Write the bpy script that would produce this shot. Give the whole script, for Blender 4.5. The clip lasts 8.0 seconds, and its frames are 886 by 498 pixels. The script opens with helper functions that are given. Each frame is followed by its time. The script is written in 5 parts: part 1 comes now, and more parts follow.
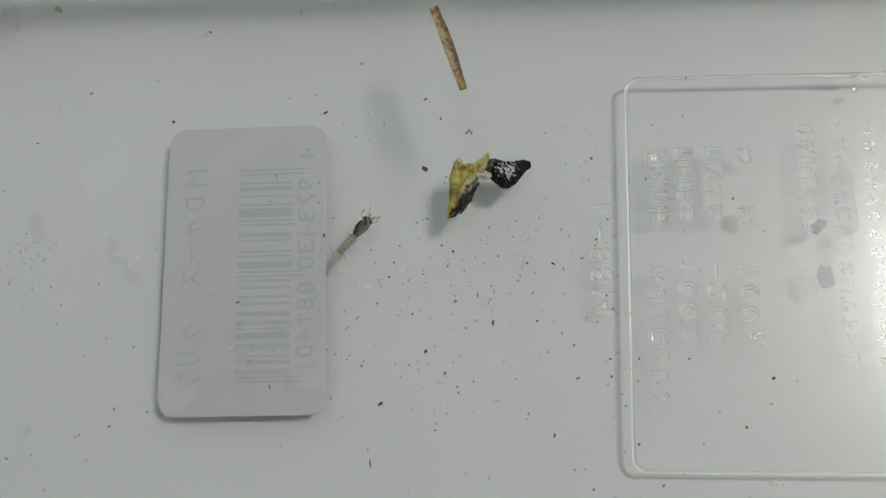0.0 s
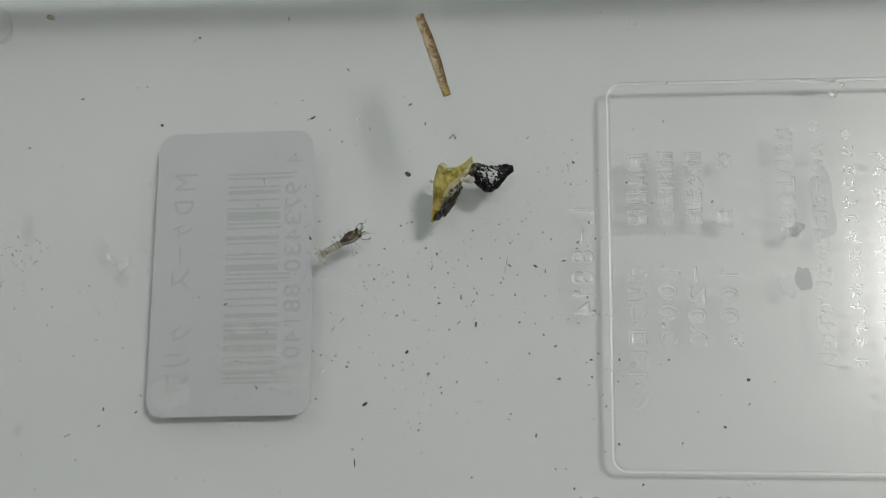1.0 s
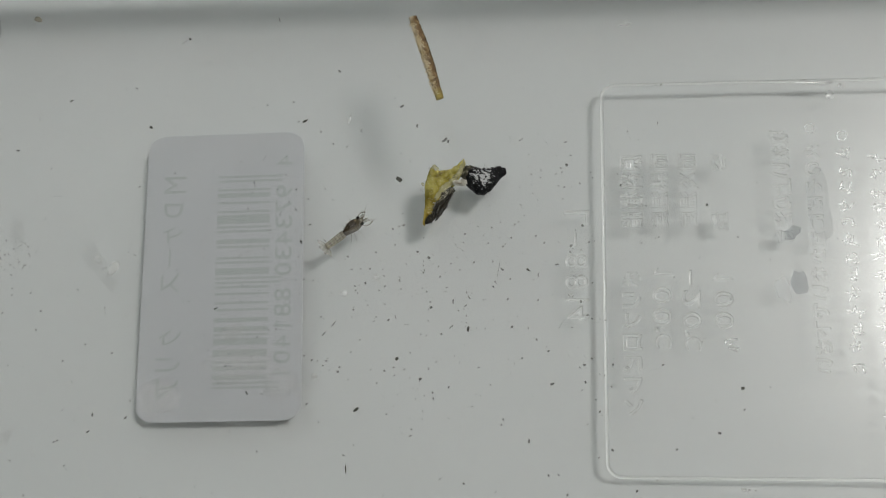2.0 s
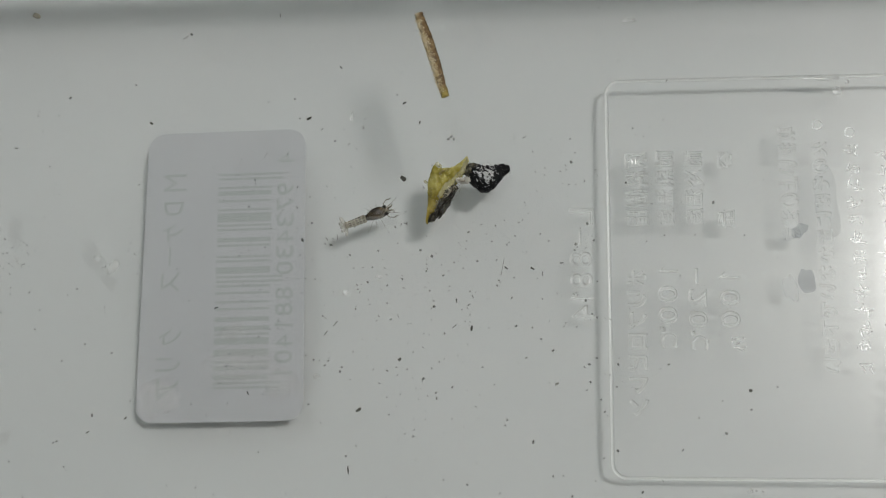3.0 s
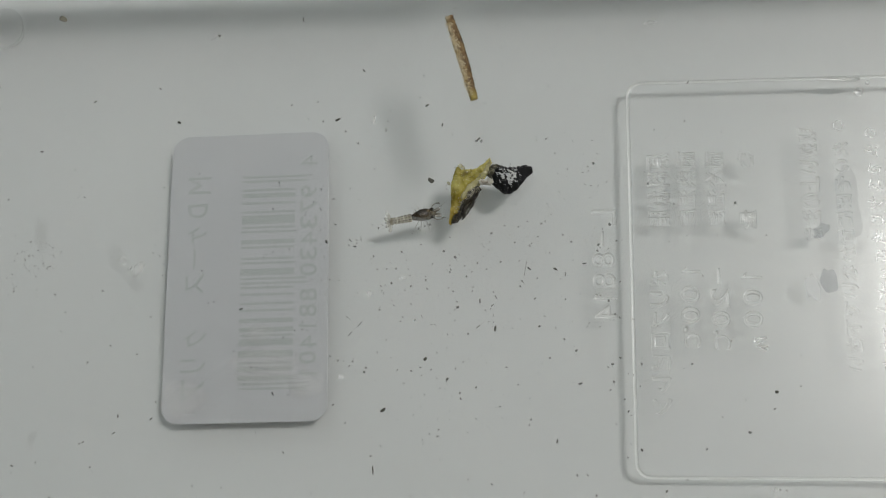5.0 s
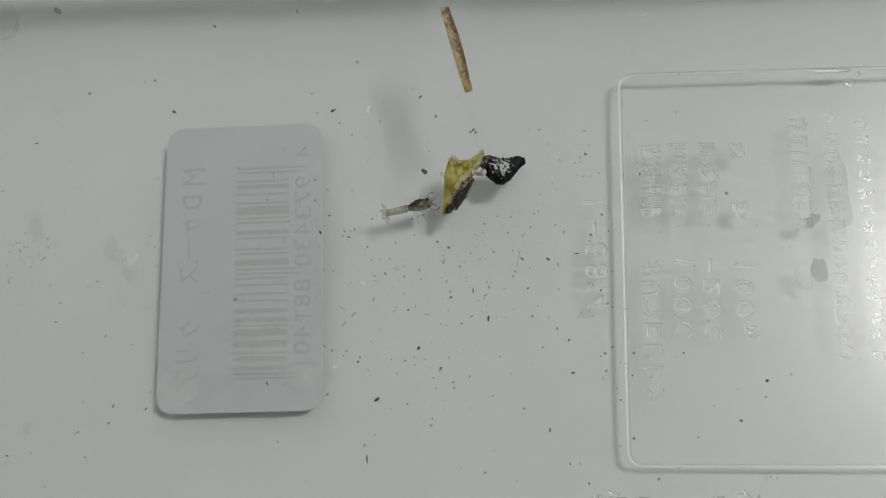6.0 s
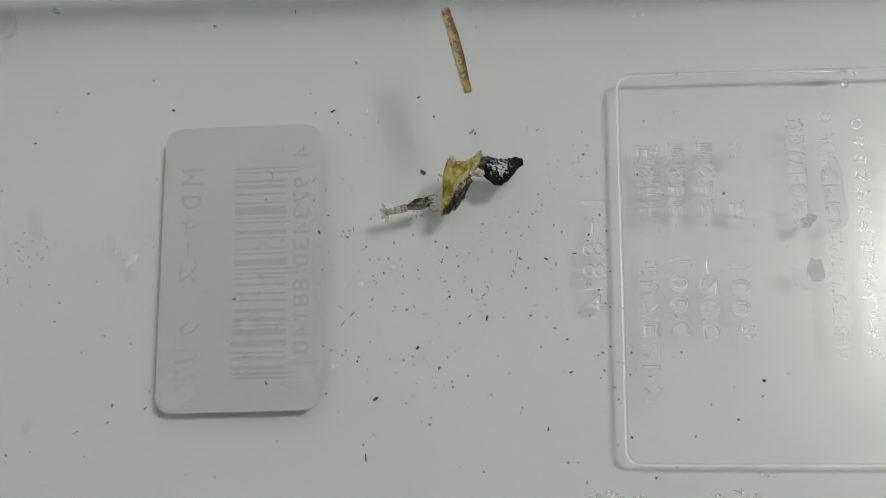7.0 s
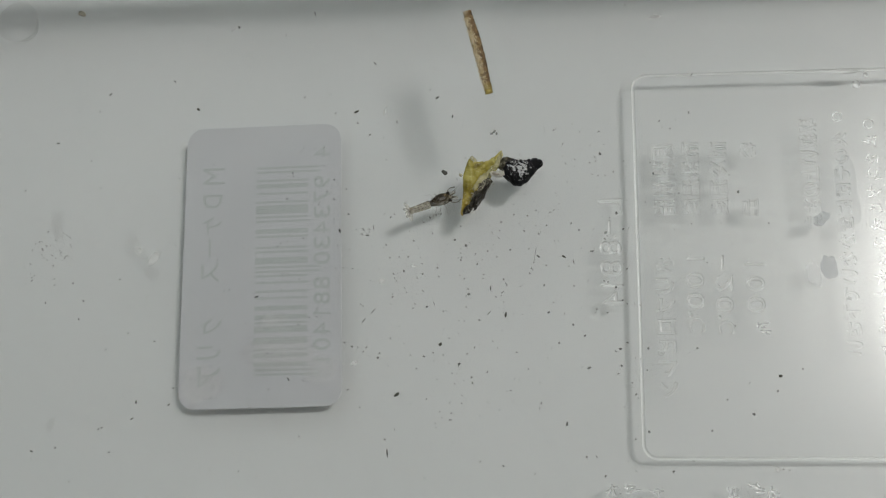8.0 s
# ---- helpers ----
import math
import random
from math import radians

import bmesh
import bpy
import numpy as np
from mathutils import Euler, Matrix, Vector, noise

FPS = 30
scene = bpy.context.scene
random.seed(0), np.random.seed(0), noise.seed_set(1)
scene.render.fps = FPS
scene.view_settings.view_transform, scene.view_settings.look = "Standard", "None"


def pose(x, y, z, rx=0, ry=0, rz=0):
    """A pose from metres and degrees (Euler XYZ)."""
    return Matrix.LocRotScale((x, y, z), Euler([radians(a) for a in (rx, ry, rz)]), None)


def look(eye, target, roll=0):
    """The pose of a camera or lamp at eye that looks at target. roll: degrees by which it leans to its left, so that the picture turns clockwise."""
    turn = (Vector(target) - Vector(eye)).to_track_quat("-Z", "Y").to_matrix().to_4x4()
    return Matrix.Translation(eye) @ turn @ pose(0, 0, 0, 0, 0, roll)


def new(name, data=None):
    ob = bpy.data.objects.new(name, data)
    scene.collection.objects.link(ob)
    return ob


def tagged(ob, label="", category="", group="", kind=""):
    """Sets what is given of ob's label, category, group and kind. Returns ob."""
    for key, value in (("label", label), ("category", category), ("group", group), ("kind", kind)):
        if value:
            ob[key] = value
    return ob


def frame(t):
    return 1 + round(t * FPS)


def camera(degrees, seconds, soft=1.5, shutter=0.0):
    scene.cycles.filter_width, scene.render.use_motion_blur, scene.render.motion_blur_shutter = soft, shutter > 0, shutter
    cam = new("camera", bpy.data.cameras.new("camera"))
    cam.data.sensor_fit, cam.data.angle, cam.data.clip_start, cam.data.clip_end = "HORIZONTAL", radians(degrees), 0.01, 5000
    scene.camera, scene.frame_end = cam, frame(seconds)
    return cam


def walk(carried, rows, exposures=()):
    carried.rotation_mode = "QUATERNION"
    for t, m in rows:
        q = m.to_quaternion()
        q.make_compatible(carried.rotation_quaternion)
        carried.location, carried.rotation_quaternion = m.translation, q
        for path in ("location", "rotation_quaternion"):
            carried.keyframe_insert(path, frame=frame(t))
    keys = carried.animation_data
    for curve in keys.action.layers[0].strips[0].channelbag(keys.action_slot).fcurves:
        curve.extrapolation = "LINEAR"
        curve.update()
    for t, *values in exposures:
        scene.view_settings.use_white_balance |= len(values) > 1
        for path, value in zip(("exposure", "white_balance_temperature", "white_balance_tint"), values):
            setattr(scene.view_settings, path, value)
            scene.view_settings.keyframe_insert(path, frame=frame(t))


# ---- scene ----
MM = 0.001
cam = camera(41.8, 8.0, soft=1.1)
walk(cam, [
    (0, pose(0.01270, -0.02625, 0.13196, 11.500, 5.500, 0.601)),
    (0.5, pose(0.01400, -0.02700, 0.13382, 11.653, 5.605, 0.632)),
    (1, pose(0.01528, -0.02708, 0.13367, 11.837, 5.739, 0.663)),
    (1.5, pose(0.01587, -0.02625, 0.13269, 11.571, 5.853, 0.639)),
    (1.7, pose(0.01616, -0.02605, 0.13269, 11.571, 5.853, 0.639)),
    (2.8, pose(0.01640, -0.02469, 0.13110, 11.226, 5.904, 0.563)),
    (3, pose(0.01588, -0.02493, 0.13110, 11.226, 5.904, 0.563)),
    (3.5, pose(0.01576, -0.02559, 0.13250, 11.513, 6.255, 0.579)),
    (4, pose(0.01577, -0.02640, 0.13312, 11.486, 6.232, 0.572)),
    (4.5, pose(0.01493, -0.02520, 0.13345, 11.074, 6.082, 0.457)),
    (5, pose(0.01408, -0.02615, 0.13187, 11.739, 6.248, 0.478)),
    (5.2, pose(0.01408, -0.02654, 0.13187, 11.739, 6.248, 0.478)),
    (6.3, pose(0.01412, -0.02700, 0.13265, 11.513, 5.853, 0.317)),
    (6.5, pose(0.01392, -0.02700, 0.13265, 11.513, 5.853, 0.317)),
    (7, pose(0.01364, -0.02719, 0.13296, 11.590, 5.631, 0.279)),
    (7.5, pose(0.01299, -0.02742, 0.13359, 11.501, 5.713, 0.216)),
    (8, pose(0.01102, -0.02783, 0.13520, 11.574, 5.385, 0.144)),
])

# ---- light ----
world = bpy.data.worlds.new("world")
scene.world = world
world.use_nodes = True
world.node_tree.nodes["Background"].inputs[0].default_value = (0.9, 0.95, 1.0, 1)
world.node_tree.nodes["Background"].inputs[1].default_value = 0.3

LAMP_DIR = Vector((0.475, 0.175, 1.0))      # from the case towards the ceiling lamp
LAMP_POS = LAMP_DIR * 1.62
lamp_data = bpy.data.lights.new("ceiling_lamp_light", "AREA")
lamp_data.shape, lamp_data.size, lamp_data.size_y, lamp_data.energy = "RECTANGLE", 0.37, 0.18, 13.0
lamp_data.color = (1.0, 0.972, 0.935)
lamp_light = new("ceiling_lamp_light", lamp_data)
lamp_light.matrix_world = look(LAMP_POS + Vector((0, 0, -0.02)), (LAMP_POS.x, LAMP_POS.y, 0))

UP_POS = Vector((-0.45, 1.28, 0.42))      # added fill: an unseen lamp that throws its light up to the ceiling
up_data = bpy.data.lights.new("fill_uplight", "AREA")
up_data.shape, up_data.size, up_data.energy = "DISK", 0.24, 13.6
up_data.color = (0.875, 0.955, 1.0)
up_light = new("fill_uplight", up_data)
up_light.matrix_world = look(UP_POS + Vector((0, 0, 0.012)), (UP_POS.x, UP_POS.y + 0.001, 2.0))
scene.view_settings.exposure = 0.0
scene.cycles.transparent_max_bounces = 32


# ---- materials ----
def nodes_of(name):
    m = bpy.data.materials.new(name)
    m.use_nodes = True
    nt = m.node_tree
    return m, nt, nt.nodes["Principled BSDF"], nt.nodes["Material Output"]


def noise_ramp(nt, scale, stops, detail=4.0, rough=0.6):
    tc = nt.nodes.new("ShaderNodeTexCoord")
    nz = nt.nodes.new("ShaderNodeTexNoise")
    nz.inputs["Scale"].default_value, nz.inputs["Detail"].default_value = scale, detail
    nz.inputs["Roughness"].default_value = rough
    ramp = nt.nodes.new("ShaderNodeValToRGB")
    while len(ramp.color_ramp.elements) < len(stops):
        ramp.color_ramp.elements.new(0.5)
    for e, (p, c) in zip(ramp.color_ramp.elements, stops):
        e.position, e.color = p, (*c, 1)
    nt.links.new(tc.outputs["Object"], nz.inputs["Vector"])
    nt.links.new(nz.outputs["Fac"], ramp.inputs["Fac"])
    return nz, ramp


def add_bump(nt, bsdf, scale, strength, distance, detail=4.0):
    tc = nt.nodes.new("ShaderNodeTexCoord")
    nz = nt.nodes.new("ShaderNodeTexNoise")
    nz.inputs["Scale"].default_value, nz.inputs["Detail"].default_value = scale, detail
    b = nt.nodes.new("ShaderNodeBump")
    b.inputs["Strength"].default_value, b.inputs["Distance"].default_value = strength, distance
    nt.links.new(tc.outputs["Object"], nz.inputs["Vector"])
    nt.links.new(nz.outputs["Fac"], b.inputs["Height"])
    nt.links.new(b.outputs["Normal"], bsdf.inputs["Normal"])


def surface(name, stops, scale, rough, bump=0.0, bump_scale=None, bump_d=0.0002, see_through=0.0, spec=0.5, mottled=False, warp=0.0):
    """Grained opaque or half-translucent surface."""
    m, nt, p, out = nodes_of(name)
    nz, ramp = noise_ramp(nt, scale, stops)
    nz.inputs["Distortion"].default_value = warp
    _, wear = noise_ramp(nt, scale / 7.0, [(0.3, (0.82, 0.80, 0.78) if mottled else (0.97, 0.97, 0.97)), (0.7, (1.0, 1.0, 1.0))], 2.0)
    mul = nt.nodes.new("ShaderNodeMix")
    mul.data_type, mul.blend_type = "RGBA", "MULTIPLY"
    mul.inputs["Factor"].default_value = 1.0
    nt.links.new(ramp.outputs["Color"], mul.inputs[6])
    nt.links.new(wear.outputs["Color"], mul.inputs[7])
    nt.links.new(mul.outputs[2], p.inputs["Base Color"])
    p.inputs["Roughness"].default_value = rough
    p.inputs["Specular IOR Level"].default_value = spec
    if bump:
        add_bump(nt, p, bump_scale or scale * 3, bump, bump_d)
    if see_through:
        t = nt.nodes.new("ShaderNodeBsdfTransparent")
        mix = nt.nodes.new("ShaderNodeMixShader")
        mix.inputs["Fac"].default_value = see_through
        nt.links.new(p.outputs["BSDF"], mix.inputs[1])
        nt.links.new(t.outputs["BSDF"], mix.inputs[2])
        nt.links.new(mix.outputs["Shader"], out.inputs["Surface"])
    return m


def clear(name, tint, ior, rough, bump_scale=0.0, bump_d=0.0, share=0.0):
    """Clear sheet: lets light straight through, with a Fresnel gloss."""
    m, nt, p, out = nodes_of(name)
    t = nt.nodes.new("ShaderNodeBsdfTransparent")
    t.inputs["Color"].default_value = (*tint, 1)
    g = nt.nodes.new("ShaderNodeBsdfGlossy")
    g.inputs["Roughness"].default_value = rough
    f = nt.nodes.new("ShaderNodeFresnel")
    f.inputs["IOR"].default_value = ior
    mix = nt.nodes.new("ShaderNodeMixShader")
    if share:
        mix.inputs["Fac"].default_value = share
    else:
        nt.links.new(f.outputs["Fac"], mix.inputs["Fac"])
    nt.links.new(t.outputs["BSDF"], mix.inputs[1])
    nt.links.new(g.outputs["BSDF"], mix.inputs[2])
    nt.links.new(mix.outputs["Shader"], out.inputs["Surface"])
    if bump_scale:
        add_bump(nt, g, bump_scale, 0.4, bump_d)
    nt.nodes.remove(p)
    return m


def glassy(name, part_glass, tint, rough=0.03):
    """Moulded relief: partly refracting, partly straight-through plastic."""
    m, nt, p, out = nodes_of(name)
    t = nt.nodes.new("ShaderNodeBsdfTransparent")
    t.inputs["Color"].default_value = (*tint, 1)
    p.inputs["Base Color"].default_value = (0.97, 0.99, 0.98, 1)
    p.inputs["Transmission Weight"].default_value = 1.0
    p.inputs["IOR"].default_value = 1.49
    p.inputs["Roughness"].default_value = rough
    mix = nt.nodes.new("ShaderNodeMixShader")
    mix.inputs["Fac"].default_value = part_glass
    nt.links.new(t.outputs["BSDF"], mix.inputs[1])
    nt.links.new(p.outputs["BSDF"], mix.inputs[2])
    nt.links.new(mix.outputs["Shader"], out.inputs["Surface"])
    return m


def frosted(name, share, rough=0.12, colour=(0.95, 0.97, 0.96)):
    """Part clear, part white or coloured scattering with a sharp gloss: moulded edges, painted side shade and light
    spot.
    """
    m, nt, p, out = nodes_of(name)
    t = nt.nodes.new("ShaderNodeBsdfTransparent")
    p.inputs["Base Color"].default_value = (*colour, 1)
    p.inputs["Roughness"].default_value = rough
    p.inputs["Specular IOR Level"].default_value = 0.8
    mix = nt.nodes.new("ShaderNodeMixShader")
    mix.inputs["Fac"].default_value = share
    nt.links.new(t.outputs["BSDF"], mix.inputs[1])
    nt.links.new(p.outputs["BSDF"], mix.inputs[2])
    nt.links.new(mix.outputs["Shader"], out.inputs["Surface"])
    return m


def bright_edge(name, share, rough):
    """Moulded bevels that throw the room's light back from inside the plastic."""
    m, nt, p, out = nodes_of(name)
    t = nt.nodes.new("ShaderNodeBsdfTransparent")
    g = nt.nodes.new("ShaderNodeBsdfGlossy")
    g.inputs["Color"].default_value = (0.96, 0.97, 0.97, 1)
    g.inputs["Roughness"].default_value = rough
    mix = nt.nodes.new("ShaderNodeMixShader")
    mix.inputs["Fac"].default_value = share
    nt.links.new(t.outputs["BSDF"], mix.inputs[1])
    nt.links.new(g.outputs["BSDF"], mix.inputs[2])
    nt.links.new(mix.outputs["Shader"], out.inputs["Surface"])
    nt.nodes.remove(p)
    return m


def fading(m, least):
    """Stains, and the painted crescents, that thin out from their middle to an uneven rim."""
    nt = m.node_tree
    mix = [n for n in nt.nodes if n.bl_idname == "ShaderNodeMixShader"][0]
    tc = nt.nodes.new("ShaderNodeTexCoord")
    mp = nt.nodes.new("ShaderNodeMapping")
    mp.inputs["Location"].default_value, mp.inputs["Scale"].default_value = (-1, -1, 0), (2, 2, 0)
    ln = nt.nodes.new("ShaderNodeVectorMath")
    ln.operation = "LENGTH"
    nz = nt.nodes.new("ShaderNodeTexNoise")
    nz.inputs["Scale"].default_value = 220
    ad = nt.nodes.new("ShaderNodeMath")
    ad.operation = "MULTIPLY_ADD"
    ad.inputs[1].default_value, ad.inputs[2].default_value = 0.5, -0.25
    sm = nt.nodes.new("ShaderNodeMath")
    mr = nt.nodes.new("ShaderNodeMapRange")
    mr.inputs["From Min"].default_value, mr.inputs["From Max"].default_value = 0.45, 1.0
    mr.inputs["To Min"].default_value, mr.inputs["To Max"].default_value = least, 1.0
    for a, b in ((tc.outputs["Generated"], mp.inputs[0]), (mp.outputs[0], ln.inputs[0]), (tc.outputs["Object"], nz.inputs["Vector"]), (nz.outputs["Fac"], ad.inputs[0]),
                 (ln.outputs["Value"], sm.inputs[0]), (ad.outputs[0], sm.inputs[1]), (sm.outputs[0], mr.inputs["Value"]), (mr.outputs[0], mix.inputs["Fac"])):
        nt.links.new(a, b)
    return m


M_TABLE = surface("white_board", [(0.3, (0.675, 0.70, 0.70)), (0.7, (0.705, 0.725, 0.725))], 25, 0.42, 0.05, 900, 0.0001)
M_WALL = surface("wall_paint", [(0.3, (0.74, 0.74, 0.72)), (0.7, (0.78, 0.78, 0.76))], 3, 0.8, 0.1, 300)
M_FLOOR = surface("wood_floor", [(0.3, (0.30, 0.20, 0.12)), (0.7, (0.38, 0.26, 0.16))], 8, 0.5)
M_CASE = clear("clear_polypropylene", (0.985, 0.987, 0.987), 1.12, 0.05)
# grey put into the clear lower wall to stand in for shade along it
M_SIDE_SHADE = frosted("case_side_shade", 0.33, 0.4, (0.52, 0.54, 0.535))
M_WATER = clear("water_surface", (0.99, 0.995, 0.99), 1.17, 0.02, 60, 0.0004)
M_CASE_OUT = clear("clear_polypropylene_outer", (0.985, 0.987, 0.987), 1.13, 0.05)
M_UNDER = clear("satin_underside", (0.985, 0.985, 0.985), 1.49, 0.19, share=0.105)
M_RELIEF = frosted("moulded_relief", 0.24, 0.2)
M_WORN = bright_edge("worn_relief", 0.34, 0.32)
M_EDGE = bright_edge("moulded_edge", 0.6, 0.33)
M_NUB = bright_edge("moulded_nub", 0.9, 0.3)
# white for the painted spot of focused light next to the wet patch
M_LIGHT_SPOT = frosted("light_spot_white", 0.15, 0.6, (0.97, 0.98, 0.98))
M_RIDGE = frosted("moulded_ridge", 0.92, 0.2)
M_CREST = bright_edge("moulded_crest", 0.2, 0.26)
M_FOOT = frosted("moulded_foot", 0.13, 0.35, (0.7, 0.72, 0.72))
# grey tints paint the lack of glow where water wets the underside
M_FILM = clear("water_film", (0.94, 0.945, 0.948), 1.003, 0.2)
M_FILM_DARK = clear("dark_water_film", (0.825, 0.835, 0.85), 1.003, 0.2)
M_LABEL = surface("label_paper_back", [(0.3, (0.53, 0.545, 0.568)), (0.7, (0.565, 0.578, 0.598))], 120, 0.45, 0.05, 1500)
M_POCKET = fading(surface("loose_paper", [(0.3, (0.96, 0.945, 0.94)), (0.7, (0.98, 0.965, 0.96))], 500, 0.5, see_through=0.72), 0.78)
# dried lime; also paints the bright crescents beside the straw's shadow
M_LIME_CAUSTIC = fading(surface("dried_lime_and_caustic", [(0.4, (0.84, 0.85, 0.84)), (0.6, (0.93, 0.93, 0.92))], 900, 0.6, see_through=0.8), 0.80)
M_STREAK = fading(surface("dried_streak", [(0.4, (0.36, 0.40, 0.41)), (0.6, (0.52, 0.55, 0.56))], 700, 0.6, see_through=0.94), 0.965)
M_INK = surface("ink_through_paper", [(0.3, (0.43, 0.462, 0.46)), (0.7, (0.468, 0.497, 0.495))], 900, 0.5)
M_SLIVER = surface("dark_sliver", [(0.3, (0.02, 0.022, 0.016)), (0.7, (0.10, 0.10, 0.08))], 2500, 0.6, 0.3, see_through=0.15)
M_CRUMB = surface("grey_debris", [(0.3, (0.06, 0.062, 0.045)), (0.7, (0.20, 0.20, 0.165))], 2500, 0.8, see_through=0.72)
M_SILT = surface("thin_algae_crumb", [(0.3, (0.075, 0.085, 0.05)), (0.7, (0.22, 0.22, 0.16))], 2500, 0.8, see_through=0.79)
M_SPECK = surface("dark_debris", [(0.3, (0.035, 0.04, 0.03)), (0.7, (0.16, 0.16, 0.13))], 2500, 0.7, 0.3, see_through=0.61)
M_SPECK_PALE = surface("pale_debris", [(0.3, (0.16, 0.15, 0.11)), (0.7, (0.34, 0.33, 0.28))], 1500, 0.7, 0.3)
M_FLESH = surface("yellow_flesh", [(0.32, (0.15, 0.115, 0.012)), (0.45, (0.33, 0.285, 0.045)), (0.56, (0.51, 0.46, 0.12)), (0.70, (0.69, 0.65, 0.29))], 420, 0.25, 0.3, 1100, 0.00012, see_through=0.08, mottled=True, warp=1.0)
def ripened(m):
    """Flesh that turns golden towards one end."""
    nt = m.node_tree
    p = nt.nodes["Principled BSDF"]
    came = p.inputs["Base Color"].links[0].from_socket
    tc = nt.nodes.new("ShaderNodeTexCoord")
    xyz = nt.nodes.new("ShaderNodeSeparateXYZ")
    ramp = nt.nodes.new("ShaderNodeValToRGB")
    for e, (q, c) in zip(ramp.color_ramp.elements, ((0.0, (0.95, 0.74, 0.38, 1)), (0.5, (1.0, 1.0, 1.0, 1)))):
        e.position, e.color = q, c
    mul = nt.nodes.new("ShaderNodeMix")
    mul.data_type, mul.blend_type = "RGBA", "MULTIPLY"
    mul.inputs["Factor"].default_value = 1.0
    for a, b in ((tc.outputs["Generated"], xyz.inputs[0]), (xyz.outputs["Y"], ramp.inputs["Fac"]), (came, mul.inputs[6]), (ramp.outputs["Color"], mul.inputs[7]), (mul.outputs[2], p.inputs["Base Color"])):
        nt.links.new(a, b)
    return m


M_FLESH = ripened(M_FLESH)
M_MEMBRANE = surface("pale_membrane", [(0.35, (0.52, 0.48, 0.20)), (0.65, (0.74, 0.71, 0.45))], 700, 0.25, 0.4, 1500, 0.00015, see_through=0.55)
M_LIP = surface("olive_shell_lip", [(0.4, (0.012, 0.011, 0.006)), (0.55, (0.05, 0.045, 0.024)), (0.7, (0.26, 0.24, 0.16))], 1700, 0.4, 0.8, 2200, 0.0003)
M_BARK = surface("dark_skin", [(0.46, (0.005, 0.004, 0.002)), (0.57, (0.022, 0.018, 0.009)), (0.67, (0.12, 0.10, 0.055)), (0.76, (0.36, 0.33, 0.24))], 1300, 0.28, 1.0, 2200, 0.0004, warp=4.0)
M_SHELL = surface("black_shell", [(0.4, (0.004, 0.004, 0.005)), (0.62, (0.010, 0.010, 0.012)), (0.78, (0.05, 0.052, 0.055))], 1400, 0.45, 0.8, 2400, 0.0002, spec=0.14)
M_CRUST = surface("white_crust", [(0.3, (0.38, 0.40, 0.41)), (0.7, (0.78, 0.79, 0.80))], 3000, 0.6, 0.6)
M_CARAPACE = surface("brown_carapace", [(0.4, (0.010, 0.007, 0.003)), (0.55, (0.048, 0.032, 0.016)), (0.7, (0.24, 0.18, 0.10))], 1000, 0.35, 0.3, see_through=0.1)
M_SHIELD = surface("clear_brown_shield", [(0.40, (0.018, 0.012, 0.005)), (0.52, (0.07, 0.048, 0.022)), (0.66, (0.34, 0.28, 0.18))], 1500, 0.25, 0.3, see_through=0.46, warp=1.2)
M_ABDOMEN = surface("clear_abdomen", [(0.3, (0.22, 0.18, 0.11)), (0.45, (0.46, 0.42, 0.31)), (0.7, (0.66, 0.63, 0.52))], 2000, 0.3, 0.2, see_through=0.5)
M_FIN = surface("clear_fin", [(0.35, (0.25, 0.22, 0.15)), (0.7, (0.62, 0.6, 0.52))], 2500, 0.4, see_through=0.72)
M_LIMB = surface("limb", [(0.35, (0.10, 0.085, 0.06)), (0.7, (0.32, 0.29, 0.23))], 3000, 0.45, see_through=0.25)
M_CLAW = surface("claw", [(0.35, (0.07, 0.06, 0.045)), (0.7, (0.26, 0.24, 0.19))], 3000, 0.4, see_through=0.25)
M_EYE = surface("black_eye", [(0.3, (0.004, 0.004, 0.004)), (0.7, (0.012, 0.01, 0.009))], 900, 0.2)
